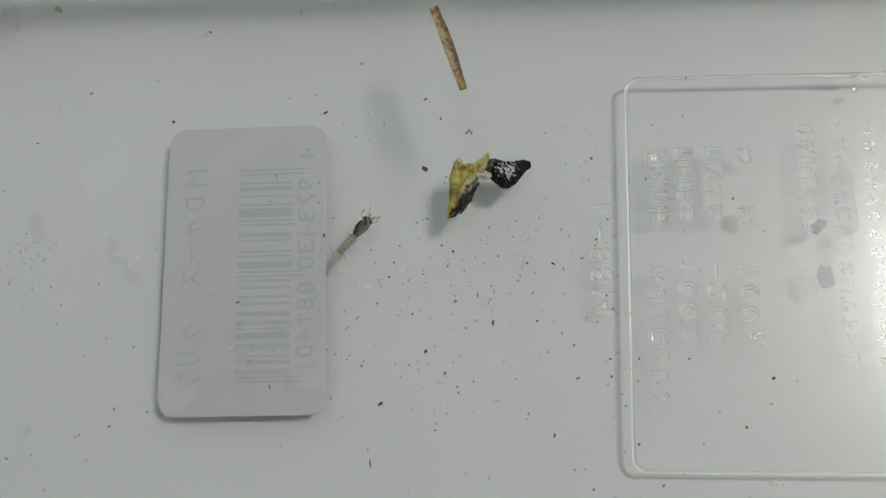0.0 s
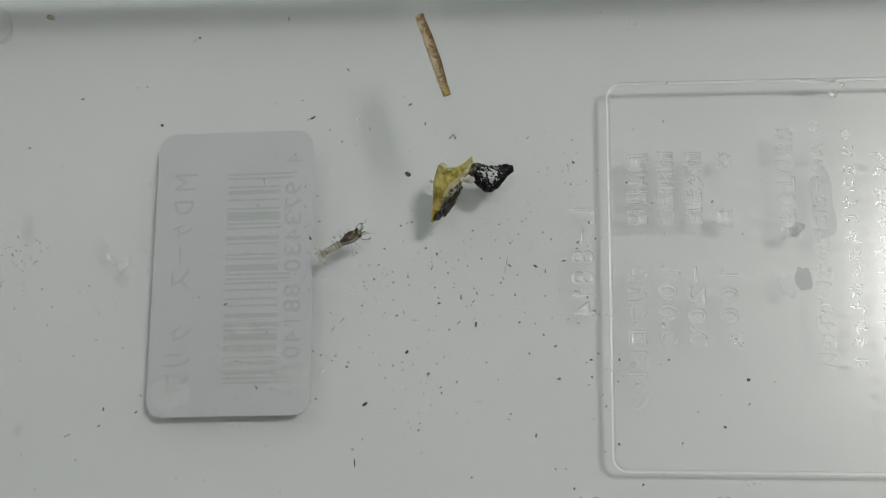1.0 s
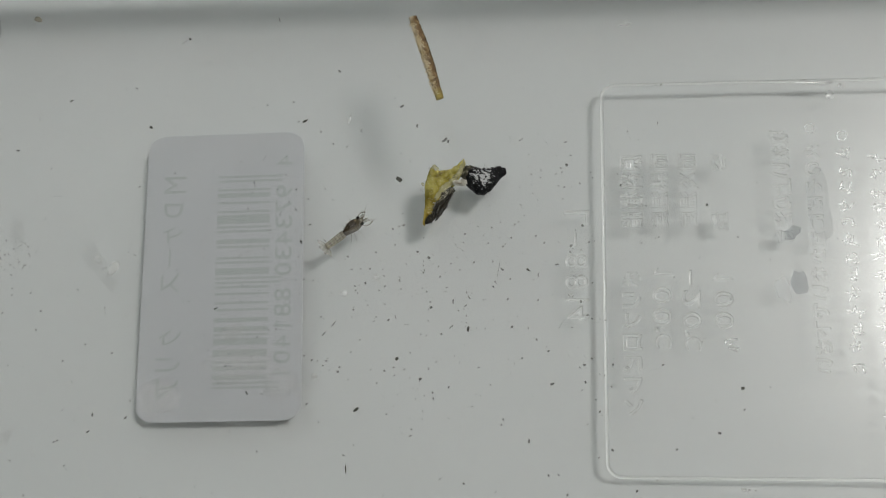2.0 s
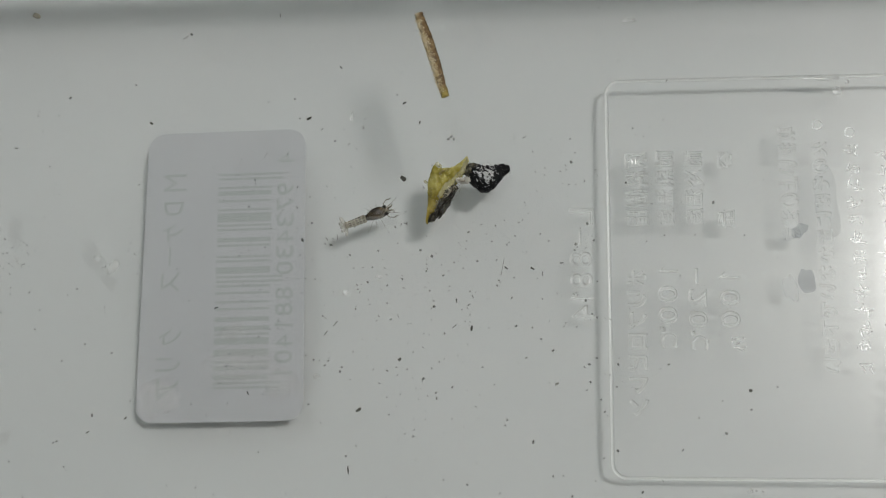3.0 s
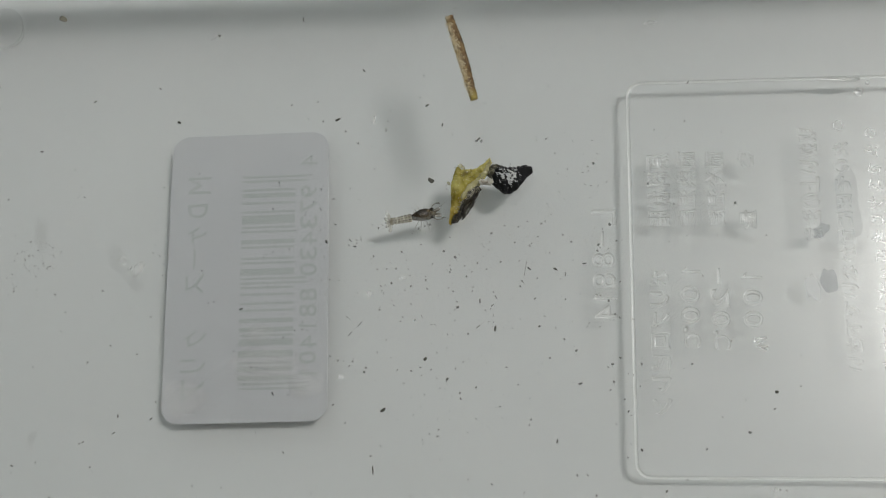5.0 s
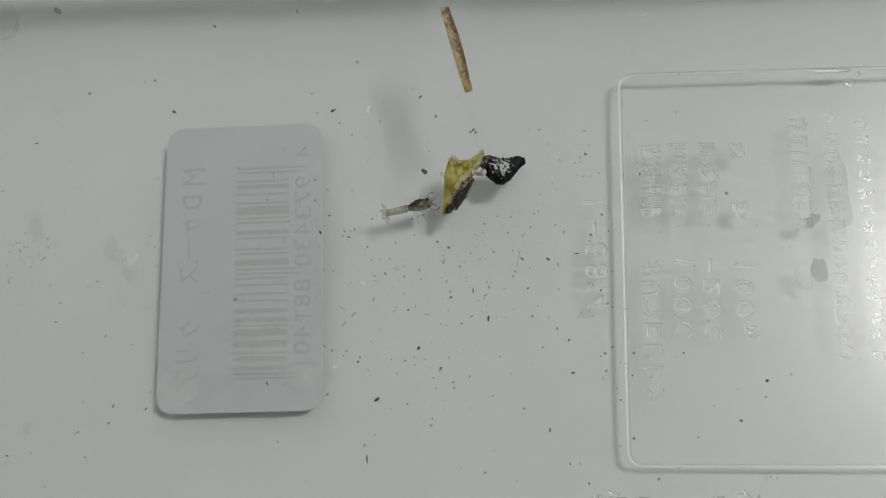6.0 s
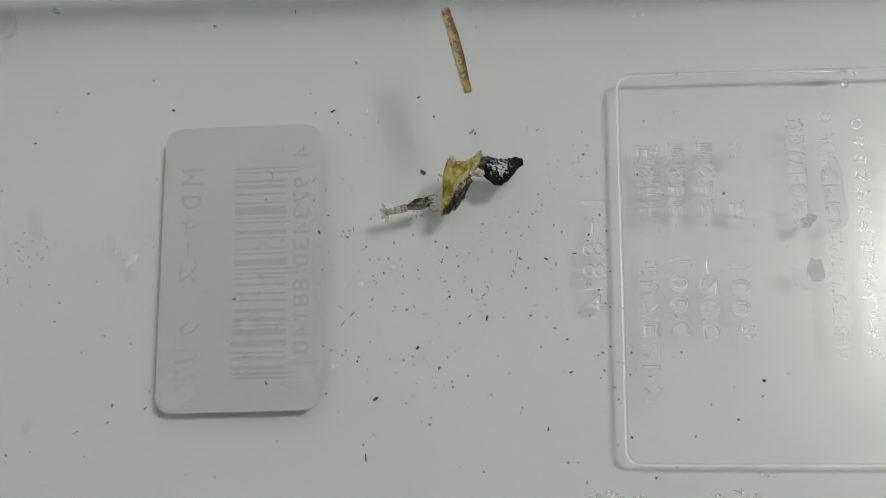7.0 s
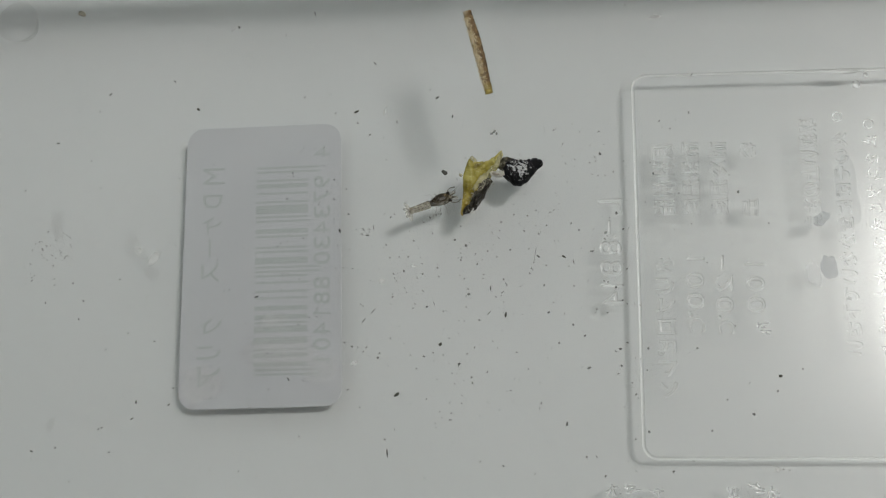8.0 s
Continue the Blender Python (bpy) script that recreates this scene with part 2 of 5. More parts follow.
def straw_stuff():
    """Brown flat straw: darker along one edge, scurfy and pale along the other, olive at one end."""
    m, nt, p, out = nodes_of("straw")
    nz, ramp = noise_ramp(nt, 1500, [(0.32, (0.05, 0.026, 0.008)), (0.5, (0.155, 0.088, 0.028)), (0.68, (0.33, 0.23, 0.10))])
    nz.inputs["Distortion"].default_value = 0.5
    _, pale = noise_ramp(nt, 1900, [(0.35, (0.34, 0.25, 0.12)), (0.62, (0.72, 0.66, 0.50))])
    _, olive = noise_ramp(nt, 900, [(0.35, (0.24, 0.17, 0.03)), (0.65, (0.44, 0.36, 0.09))])
    tc = nt.nodes.new("ShaderNodeTexCoord")
    xyz = nt.nodes.new("ShaderNodeSeparateXYZ")
    wob = nt.nodes.new("ShaderNodeTexNoise")
    wob.inputs["Scale"].default_value = 1100
    nt.links.new(tc.outputs["Object"], wob.inputs["Vector"])
    nt.links.new(tc.outputs["Generated"], xyz.inputs[0])
    shade = ramp.outputs["Color"]
    for axis, lo, hi, other in (("Y", 0.95, 0.25, pale), ("X", 0.93, 1.02, olive)):
        add = nt.nodes.new("ShaderNodeMath")
        add.operation = "MULTIPLY_ADD"
        add.inputs[1].default_value = 0.7 if axis == "Y" else 0.15
        nt.links.new(wob.outputs["Fac"], add.inputs[0])
        nt.links.new(xyz.outputs[axis], add.inputs[2])
        rng = nt.nodes.new("ShaderNodeMapRange")
        rng.inputs["From Min"].default_value, rng.inputs["From Max"].default_value = lo, hi
        nt.links.new(add.outputs[0], rng.inputs["Value"])
        mix = nt.nodes.new("ShaderNodeMix")
        mix.data_type = "RGBA"
        nt.links.new(rng.outputs[0], mix.inputs["Factor"])
        nt.links.new(shade, mix.inputs[6])
        nt.links.new(other.outputs["Color"], mix.inputs[7])
        shade = mix.outputs[2]
    nt.links.new(shade, p.inputs["Base Color"])
    p.inputs["Roughness"].default_value = 0.5
    add_bump(nt, p, 2200, 0.8, 0.0003)
    return m


M_STRAW = straw_stuff()
M_MENISCUS = glassy("water_meniscus", 0.2, (1, 1, 1))
M_LAMP, _nt, _p, _o = nodes_of("lamp_glow")
_p.inputs["Emission Color"].default_value = (1, 0.97, 0.92, 1)
_p.inputs["Emission Strength"].default_value = 3.0


# ---- building helpers (sizes in mm where the name ends in _mm) ----
def mesh_of(name, bm, material, smooth=True):
    me = bpy.data.meshes.new(name)
    bmesh.ops.recalc_face_normals(bm, faces=bm.faces)
    bm.to_mesh(me)
    bm.free()
    me.materials.append(material)
    if smooth:
        me.polygons.foreach_set("use_smooth", [True] * len(me.polygons))
    return me


def part(name, bm, material, parent=None, label="", smooth=True):
    ob = new(name, mesh_of(name, bm, material, smooth))
    if parent:
        ob.parent = parent
    return tagged(ob, label) if label else ob


def thing(name, label, category, group="", kind="", at=(0, 0, 0)):
    ob = new(name)
    ob.location = at
    ob.empty_display_size = 0.002
    return tagged(ob, label, category, group, kind)


def box(bm, x0, y0, z0, x1, y1, z1, bevel=0.0):
    r = bmesh.ops.create_cube(bm, size=1)
    bmesh.ops.transform(bm, verts=r["verts"], matrix=Matrix.Translation(((x0 + x1) / 2, (y0 + y1) / 2, (z0 + z1) / 2)) @ Matrix.Diagonal((x1 - x0, y1 - y0, z1 - z0, 1)))
    if bevel:
        es = list({e for v in r["verts"] for e in v.link_edges})
        bmesh.ops.bevel(bm, geom=es, offset=bevel, segments=2, affect="EDGES", profile=0.5)
    return bm


def boxed(x0, y0, z0, x1, y1, z1, bevel=0.0):
    return box(bmesh.new(), x0, y0, z0, x1, y1, z1, bevel)


def rounded_rect(x0, y0, x1, y1, r, n=8):
    pts = []
    for cx, cy, a0 in ((x1 - r, y1 - r, 0), (x0 + r, y1 - r, 90), (x0 + r, y0 + r, 180), (x1 - r, y0 + r, 270)):
        for i in range(n + 1):
            a = radians(a0 + 90 * i / n)
            pts.append((cx + r * math.cos(a), cy + r * math.sin(a)))
    return pts


def loops(bm, rings, closed_ring=True, cap_start=False, cap_end=False):
    """Skin rings of equal length."""
    vs = [[bm.verts.new(p) for p in ring] for ring in rings]
    n = len(rings[0])
    for a, b in zip(vs, vs[1:]):
        for i in range(n if closed_ring else n - 1):
            j = (i + 1) % n
            bm.faces.new((a[i], a[j], b[j], b[i]))
    if cap_start:
        bm.faces.new(vs[0][::-1])
    if cap_end:
        bm.faces.new(vs[-1])
    return vs


def tube(bm, pts, radii, n=6):
    """A tapered limb along points."""
    rings = []
    for i, p in enumerate(pts):
        p = Vector(p)
        d = (Vector(pts[min(i + 1, len(pts) - 1)]) - Vector(pts[max(i - 1, 0)])).normalized()
        u = d.orthogonal().normalized() if abs(d.z) > 0.95 else d.cross(Vector((0, 0, 1))).normalized()
        w = d.cross(u)
        rings.append([p + radii[i] * (math.cos(2 * math.pi * k / n) * u + math.sin(2 * math.pi * k / n) * w) for k in range(n)])
    loops(bm, rings, True, True, True)
    return bm


# ---- levels of the place, mm above the table ----
Z_UNDER, Z_IN, Z_WATER = 2.9, 4.4, 18.2

# ---- the room ----
RX0, RX1, RY0, RY1, RZ0, RZ1 = -1.7, 1.9, -1.6, 1.6, -0.74, 1.7


def build_room():
    tagged(part("floor", boxed(RX0 - 0.1, RY0 - 0.1, RZ0 - 0.1, RX1 + 0.1, RY1 + 0.1, RZ0), M_FLOOR, smooth=False), "plain wooden room floor", "floor", kind="structure")
    tagged(part("ceiling", boxed(RX0 - 0.1, RY0 - 0.1, RZ1, RX1 + 0.1, RY1 + 0.1, RZ1 + 0.1), M_WALL, smooth=False), "plain white painted ceiling", "ceiling", kind="structure")
    tagged(part("wall_east", boxed(RX1, RY0, RZ0, RX1 + 0.1, RY1, RZ1), M_WALL, smooth=False), "plain white painted wall", "wall", kind="structure")
    tagged(part("wall_west", boxed(RX0 - 0.1, RY0, RZ0, RX0, RY1, RZ1), M_WALL, smooth=False), "plain white painted wall", "wall", kind="structure")
    tagged(part("wall_north", boxed(RX0 - 0.1, RY1, RZ0, RX1 + 0.1, RY1 + 0.1, RZ1), M_WALL, smooth=False), "plain white painted wall", "wall", kind="structure")
    tagged(part("wall_south", boxed(RX0 - 0.1, RY0 - 0.1, RZ0, RX1 + 0.1, RY0, RZ1), M_WALL, smooth=False), "plain white painted wall", "wall", kind="structure")


def build_table():
    t = thing("table", "white smooth-topped table under the clear case", "table")
    part("tabletop", boxed(-0.55, -0.4, -0.022, 0.65, 0.4, 0.0, 0.002), M_TABLE, t, smooth=False)
    for x in (-0.5, 0.6):
        for y in (-0.35, 0.35):
            part("leg", boxed(x - 0.02, y - 0.02, RZ0, x + 0.02, y + 0.02, -0.022, 0.002), M_TABLE, t, smooth=False)


def build_lamp(pos, half_x, half_y, label):
    t = thing("ceiling_lamp", label, "lamp")
    x, y, z = pos
    part("housing", boxed(x - half_x - 0.04, y - half_y - 0.04, z, x + half_x + 0.04, y + half_y + 0.04, RZ1, 0.006), M_WALL, t, smooth=False)
    part("diffuser", boxed(x - half_x, y - half_y, z - 0.012, x + half_x, y + half_y, z - 0.001, 0.004), M_LAMP, t, smooth=False)


# body for the added fill light; no such lamp is known in the room
def build_fill_uplighter():
    t = thing("fill_uplighter", "added unseen uplighter that fills the room with light off the ceiling", "lamp")
    x, y, z = UP_POS
    ring = lambda r, h: [(x + r * math.cos(i * math.pi / 16), y + r * math.sin(i * math.pi / 16), h) for i in range(32)]
    for name, rings in (("base", [ring(0.14, RZ0), ring(0.14, RZ0 + 0.02), ring(0.03, RZ0 + 0.03)]),
                        ("pole", [ring(0.012, RZ0 + 0.03), ring(0.012, z - 0.08)]),
                        ("shade", [ring(0.03, z - 0.08), ring(0.15, z + 0.02), ring(0.146, z + 0.02), ring(0.03, z - 0.07)])):
        bm = bmesh.new()
        loops(bm, rings, cap_start=True, cap_end=True)
        part(name, bm, M_WALL, t)
    bm = bmesh.new()
    loops(bm, [ring(0.115, z - 0.004), ring(0.12, z + 0.002)], cap_start=True, cap_end=True)
    part("diffuser", bm, M_LAMP, t)


# ---- the clear case ----
CX0, CY0, CX1, CY1, CR = -95.0, -41.5, 110.0, 33.6, 10.0


def case_ring(off, z, n=8):
    return [(x * MM, y * MM, z * MM) for x, y in rounded_rect(CX0 - off, CY0 - off, CX1 + off, CY1 + off, CR + off, n)]


def line_mesh(chars, weight=0.0, extrude=0.02, bevel=0.05, stem=1.0):
    """Mirrored, downward-running letters: (text, x0, x1, y0, y1), each drawn into its own box of the plan, mm.
    Reading runs towards -y, the tops of the letters point to -x (writing seen from behind)."""
    bm = bmesh.new()
    for s, x0, x1, y0, y1 in chars:
        if s == "1":
            ym, st = (y0 + y1) / 2, (x1 - x0) * 0.055 * stem
            sg = 1 if y0 > y1 else -1
            for corners in (((x0, ym - sg * st), (x0, ym + sg * st), (x1, ym + sg * st), (x1, ym - sg * st)),
                            ((x0, ym + sg * st), (x0 + (x1 - x0) * 0.12, ym + sg * st), (x0 + (x1 - x0) * 0.30, ym + sg * st * 4.5), (x0 + (x1 - x0) * 0.20, ym + sg * st * 4.5))):
                cx, cy = sum(c[0] for c in corners) / 4, sum(c[1] for c in corners) / 4
                top = [(cx + (c[0] - cx) * 1.02, cy + (c[1] - cy) * 1.3) for c in corners]
                loops(bm, [[(*c, 0.0) for c in corners], [(*c, 0.06) for c in top]], cap_start=True, cap_end=True)
            continue
        cu = bpy.data.curves.new("letter", "FONT")
        cu.body, cu.size, cu.extrude, cu.bevel_depth, cu.offset = s, 1.0, extrude, bevel, weight
        cu.bevel_resolution, cu.resolution_u = 3, 4
        tmp = bpy.data.objects.new("letter", cu)
        scene.collection.objects.link(tmp)
        me = bpy.data.meshes.new_from_object(tmp.evaluated_get(bpy.context.evaluated_depsgraph_get()))
        bpy.data.objects.remove(tmp)
        if len(me.vertices):
            co = np.empty(len(me.vertices) * 3)
            me.vertices.foreach_get("co", co)
            co = co.reshape(-1, 3)
            lo, hi = co.min(0), co.max(0)
            u = (co[:, 0] - lo[0]) / max(hi[0] - lo[0], 1e-6)
            v = (co[:, 1] - lo[1]) / max(hi[1] - lo[1], 1e-6)
            out = np.stack([x1 + (x0 - x1) * v, y0 + (y1 - y0) * u, co[:, 2]], 1)
            me.vertices.foreach_set("co", out.ravel())
            bm.from_mesh(me)
        bpy.data.meshes.remove(me)
        bpy.data.curves.remove(cu)
    return bm


def settle_letters(bm, z_mid, depth):
    """Letters come with x, y in mm and a thickness of their own: flatten to depth about z_mid."""
    zs = [v.co.z for v in bm.verts]
    lo, hi = min(zs), max(zs)
    for v in bm.verts:
        v.co = Vector((v.co.x * MM, v.co.y * MM, (z_mid + ((v.co.z - lo) / max(hi - lo, 1e-9) - 0.5) * depth) * MM))
    return bm


def run(text, x0, x1, y0, y1, fill=0.86):
    """Even boxes for a line of full-width letters between y0 and y1."""
    n, out = len(text), []
    p = (y1 - y0) / n
    for i, s in enumerate(text):
        m = (1 - fill) / 2 * p
        a, b, c, d = y0 + i * p + m, y0 + (i + 1) * p - m, x0, x1
        if s == "ー":
            c, d = (x0 * 0.56 + x1 * 0.44), (x0 * 0.44 + x1 * 0.56)
        if s in "-":
            c, d = (x0 * 0.6 + x1 * 0.4), (x0 * 0.45 + x1 * 0.55)
        if s == "1":
            mid = (a + b) / 2
            a, b = mid + 0.22 * p * 0.7, mid - 0.22 * p * 0.7
            a, b = (a, b) if (y1 < y0) else (b, a)
        if s != "　":
            out.append((s, c, d, a, b))
    return out


def two_tone(o):
    """Flat faces of moulded letters stay clear, their sloping edges catch the light; the hidden upper faces go."""
    bm = bmesh.new()
    bm.from_mesh(o.data)
    bmesh.ops.delete(bm, geom=[f for f in bm.faces if f.normal.z > 0.05], context="FACES")
    for f in bm.faces:
        f.material_index = 1 if abs(f.normal.z) < 0.93 else 0
    bm.to_mesh(o.data)
    bm.free()


def stroke_line(x0, x1, y0, y1, count, lean, rng):
    """A line of moulded characters too worn to read: small bars in each cell."""
    bm = bmesh.new()
    p = (y1 - y0) / count
    for i in range(count):
        ya, yb = y0 + (i + 0.12) * p, y0 + (i + 0.88) * p
        s = lean * (i + 0.5) / count
        cells = rng.choice((6, 7, 8, 8))
        for k in range(cells):
            across = rng.random() < 0.5
            cx, cy = x0 + s + (x1 - x0) * rng.uniform(0.15, 0.85), ya + (yb - ya) * rng.uniform(0.15, 0.85)
            ln = (x1 - x0) * rng.uniform(0.22, 0.75) if across else abs(yb - ya) * rng.uniform(0.3, 0.75)
            a = rng.gauss(0, 0.3) + (0 if across else math.pi / 2)
            m = Matrix.Translation((cx, cy, Z_UNDER)) @ Matrix.Rotation(a, 4, "Z")
            rings = []
            for u, k in ((-0.5, 0.3), (-0.46, 0.8), (-0.36, 1.0), (0.36, 1.0), (0.46, 0.8), (0.5, 0.3)):
                rings.append([(m @ Vector((u * ln, 0.125 * k * math.cos(math.pi * q / 6), -0.12 * k * math.sin(math.pi * q / 6)))) * MM for q in range(7)])
            loops(bm, rings, closed_ring=False)
    return bm


def build_case():
    t = thing("plastic_case", "clear plastic storage case holding water, on short feet", "case")
    # one shell: inner floor, fillet, wall, rim, outer wall, underside
    bm = bmesh.new()
    prof = []
    for i in range(17):
        a = radians(90 * i / 16)
        prof.append((-5 + 5 * math.sin(a), Z_IN + 5 - 5 * math.cos(a)))
    prof += [(0.1, 13.5), (0.8, 34.0), (1.1, 34.5), (2.2, 34.5), (2.4, 34.0), (1.6, 13.5), (1.5, 11.0)]
    for i in range(17):
        a = radians(90 * i / 16)
        prof.append((-0.9 + 2.4 * math.cos(a), Z_UNDER + 2.4 - 2.4 * math.sin(a)))
    loops(bm, [case_ring(o, z) for o, z in prof], cap_start=True, cap_end=True)
    body = part("body", bm, M_CASE, t, smooth=False)
    body.data.materials.append(M_UNDER)
    body.data.materials.append(M_CASE_OUT)
    body.data.materials.append(M_SIDE_SHADE)
    per_ring = len(case_ring(0, 0))
    for poly in body.data.polygons:
        if len(poly.vertices) > 4:
            poly.use_smooth = False
            if poly.center.z < (Z_UNDER + 0.1) * MM:
                poly.material_index = 1
        # lower wall band gets the grey that paints its shade
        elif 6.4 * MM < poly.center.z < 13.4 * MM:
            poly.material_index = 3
        elif poly.index >= per_ring * 20:
            poly.material_index = 2
    # moulded rectangular ridge on the underside
    x0, y0, y1 = 21.01, -24.75, 19.89
    bm = bmesh.new()
    prof = [(0.2 * math.cos(math.pi * q / 10), Z_UNDER - 0.42 * math.sin(math.pi * q / 10)) for q in range(11)]
    rings = [[(x * MM, y * MM, z * MM) for x, y in rounded_rect(x0 - o, y0 - o, x0 + 62 + o, y1 + o, 1.6 + o, 10)] for o, z in prof]
    loops(bm, rings)
    ridge = part("ridge", bm, M_RIDGE, t, "raised moulded border line")
    ridge.data.materials.append(M_CREST)
    for poly in ridge.data.polygons:
        if poly.center.z < (Z_UNDER - 0.405) * MM:
            poly.material_index = 1
    # round feet
    fx, fy = -55.52, 29.51
    for px, py in ((fx, fy), (fx, CY0 + 4), (CX1 - 7, fy), (CX1 - 7, CY0 + 4)):
        bm = bmesh.new()
        ring = lambda r, z: [((px + r * math.cos(i * math.pi / 14)) * MM, (py + r * math.sin(i * math.pi / 14)) * MM, z * MM) for i in range(28)]
        loops(bm, [ring(0.5, 0.005), ring(1.0, 0.1), ring(1.4, 0.35), ring(1.75, 0.8), ring(2.0, 1.4), ring(2.15, 2.1), ring(2.4, Z_UNDER - 0.12), ring(2.7, Z_UNDER - 0.01)], cap_start=True)
        part("foot", bm, M_FOOT, t, "round moulded foot")
    # moulded writing
    def worn(*a):
        part("moulded_writing", stroke_line(*a), M_WORN, t)
    def line(name, chars, weight=0.0, lean=0.0):
        bm = line_mesh(chars, weight)
        ys = [v.co.y for v in bm.verts]
        for v in bm.verts:
            v.co.x += lean * (max(ys) - v.co.y) / (max(ys) - min(ys))
        o = part(name, settle_letters(bm, Z_UNDER, 0.31), M_RELIEF, t)
        o.data.materials.append(M_EDGE)
        two_tone(o)
    ax, ay = 22.94, 11.57
    bx, by = 25.50, 2.75
    line("moulded_writing", run("原料樹脂", ax, bx, ay, by, 0.94))
    ax, ay = 22.88, -1.82
    bx, by = 25.03, -18.36
    line("moulded_writing", run("ポリプロピレン", ax, bx, ay, by, 0.8))
    ax, ay = 26.25, 11.65
    bx, by = 28.37, 2.78
    line("moulded_writing", run("耐熱温度", ax, bx, ay, by, 0.94))
    line("moulded_writing", [("1", 26.43, 28.50, -1.89, -2.75), ("0", 26.24, 28.39, -3.87, -5.79), ("0", 26.22, 28.36, -6.21, -8.12), ("°", 26.34, 26.99, -8.29, -9.11), ("C", 26.44, 28.27, -9.11, -10.74)], -0.03)
    ax, ay = 29.41, 11.59
    bx, by = 31.55, 2.75
    line("moulded_writing", run("耐冷温度", ax, bx, ay, by, 0.94))
    line("moulded_writing", [("-", 30.31, 30.67, -1.94, -3.73), ("2", 29.49, 31.55, -4.22, -6.26), ("0", 29.52, 31.57, -6.68, -8.58), ("°", 29.62, 30.20, -8.75, -9.50), ("C", 29.66, 31.53, -9.38, -11.00)], -0.03)
    ax, ay = 33.00, 11.53
    bx, by = 34.88, 2.45
    line("moulded_writing", run("容　　量", ax, bx, ay, by, 0.94))
    line("moulded_writing", [("1", 32.92, 35.14, -2.61, -3.46), ("0", 32.97, 35.14, -4.38, -6.16), ("0", 32.99, 35.08, -6.71, -8.60)], -0.03)
    bx, by = 35.26, -11.46
    ax, ay = 33.48, -9.09
    worn(ax, bx, ay, by, 1, 0.0, random.Random(4))
    ax, ay = 39.82, 14.19
    bx, by = 41.93, 0.84
    line("moulded_writing", run("取扱い上の注意", ax, bx, ay, by, 0.92))
    line("moulded_writing", [("L", 16.56, 19.38, 5.01, 3.13), ("-", 17.66, 17.95, 2.44, 0.74), ("8", 16.60, 19.14, 0.04, -1.74), ("8", 16.62, 19.22, -2.35, -4.11), ("1", 16.70, 19.25, -4.92, -5.64), ("4", 16.81, 19.33, -5.94, -7.67)], -0.03)
    # lines that are too worn to read
    rng = random.Random(11)
    ax, ay = 43.46, 12.47
    bx, by = 45.24, -13.65
    line("moulded_writing", run("火のそばに置かないで下さい", ax, bx, ay, by, 0.86), 0.0, 0.24)
    ax, ay = 47.06, 12.17
    bx, by = 48.70, -13.68
    worn(ax, bx, ay, by, 13, 0.31, rng)
    ax, ay = 50.42, 11.54
    bx, by = 52.26, -20.63
    worn(ax, bx, ay, by, 17, 0.0, rng)
    for qx, qy in ((16.42, -27.29), (18.60, -27.10), (21.12, -27.47), (29.53, -27.45), (32.04, -27.08), (33.84, -27.56)):
        worn(qx, qx + 1.7, qy, qy - 5.7, 3, 0.0, rng)
    nx, ny = 45.48, 19.71
    bm = bmesh.new()
    loops(bm, [[((nx + u) * MM, (ny + 0.3 * k * math.cos(math.pi * q / 8)) * MM, (Z_UNDER - 0.25 * k * math.sin(math.pi * q / 8)) * MM) for q in range(9)] for u, k in ((-2.6, 0.1), (-2.2, 0.35), (-1.5, 0.5), (-1.2, 0.95), (0.9, 1.0), (1.3, 0.8), (1.6, 0.2))], closed_ring=False)
    part("gate_mark", bm, M_NUB, t, "small bright moulding gate mark")
    for qx, qy in ((44.30, 14.24), (47.77, 13.31)):
        bm = bmesh.new()
        ring = lambda r, z: [((qx + r * math.cos(i * math.pi / 10)) * MM, (qy + r * math.sin(i * math.pi / 10)) * MM, z * MM) for i in range(20)]
        loops(bm, [ring(0.60, Z_UNDER), ring(0.55, Z_UNDER - 0.14), ring(0.51, Z_UNDER - 0.14), ring(0.46, Z_UNDER)])
        part("moulded_dot", bm, M_WORN, t)


def build_water():
    bm = bmesh.new()
    o = 0.28
    top = [bm.verts.new(p) for p in case_ring(o, Z_WATER)]
    bm.faces.new(top)
    w = part("water", bm, M_WATER, None, smooth=False)
    w.visible_shadow = False
    tagged(w, "clear still water filling the case", "water", kind="structure")


# ---- the label under the case ----
LAB = [(-32.81, 14.75), (-13.94, 15.08), (-13.16, -18.79), (-32.47, -19.26)]


def on_label(u, v):
    """Plan place, mm, of the label's own coordinates: u across, v down."""
    (ax, ay), (bx, by), (cx, cy), (dx, dy) = LAB
    return ((ax * (1 - u) + bx * u) * (1 - v) + (dx * (1 - u) + cx * u) * v, (ay * (1 - u) + by * u) * (1 - v) + (dy * (1 - u) + cy * u) * v)


def label_text(chars, weight=0.0):
    """(letter, u0, u1, v0, v1) drawn on the label as flat ink."""
    bm = line_mesh(chars, weight, 0.01, 0.0, 0.5)
    for v in bm.verts:
        x, y = on_label(v.co.x, v.co.y)
        v.co = Vector((x, y, v.co.z))
    return settle_letters(bm, Z_UNDER - 0.035, 0.012)


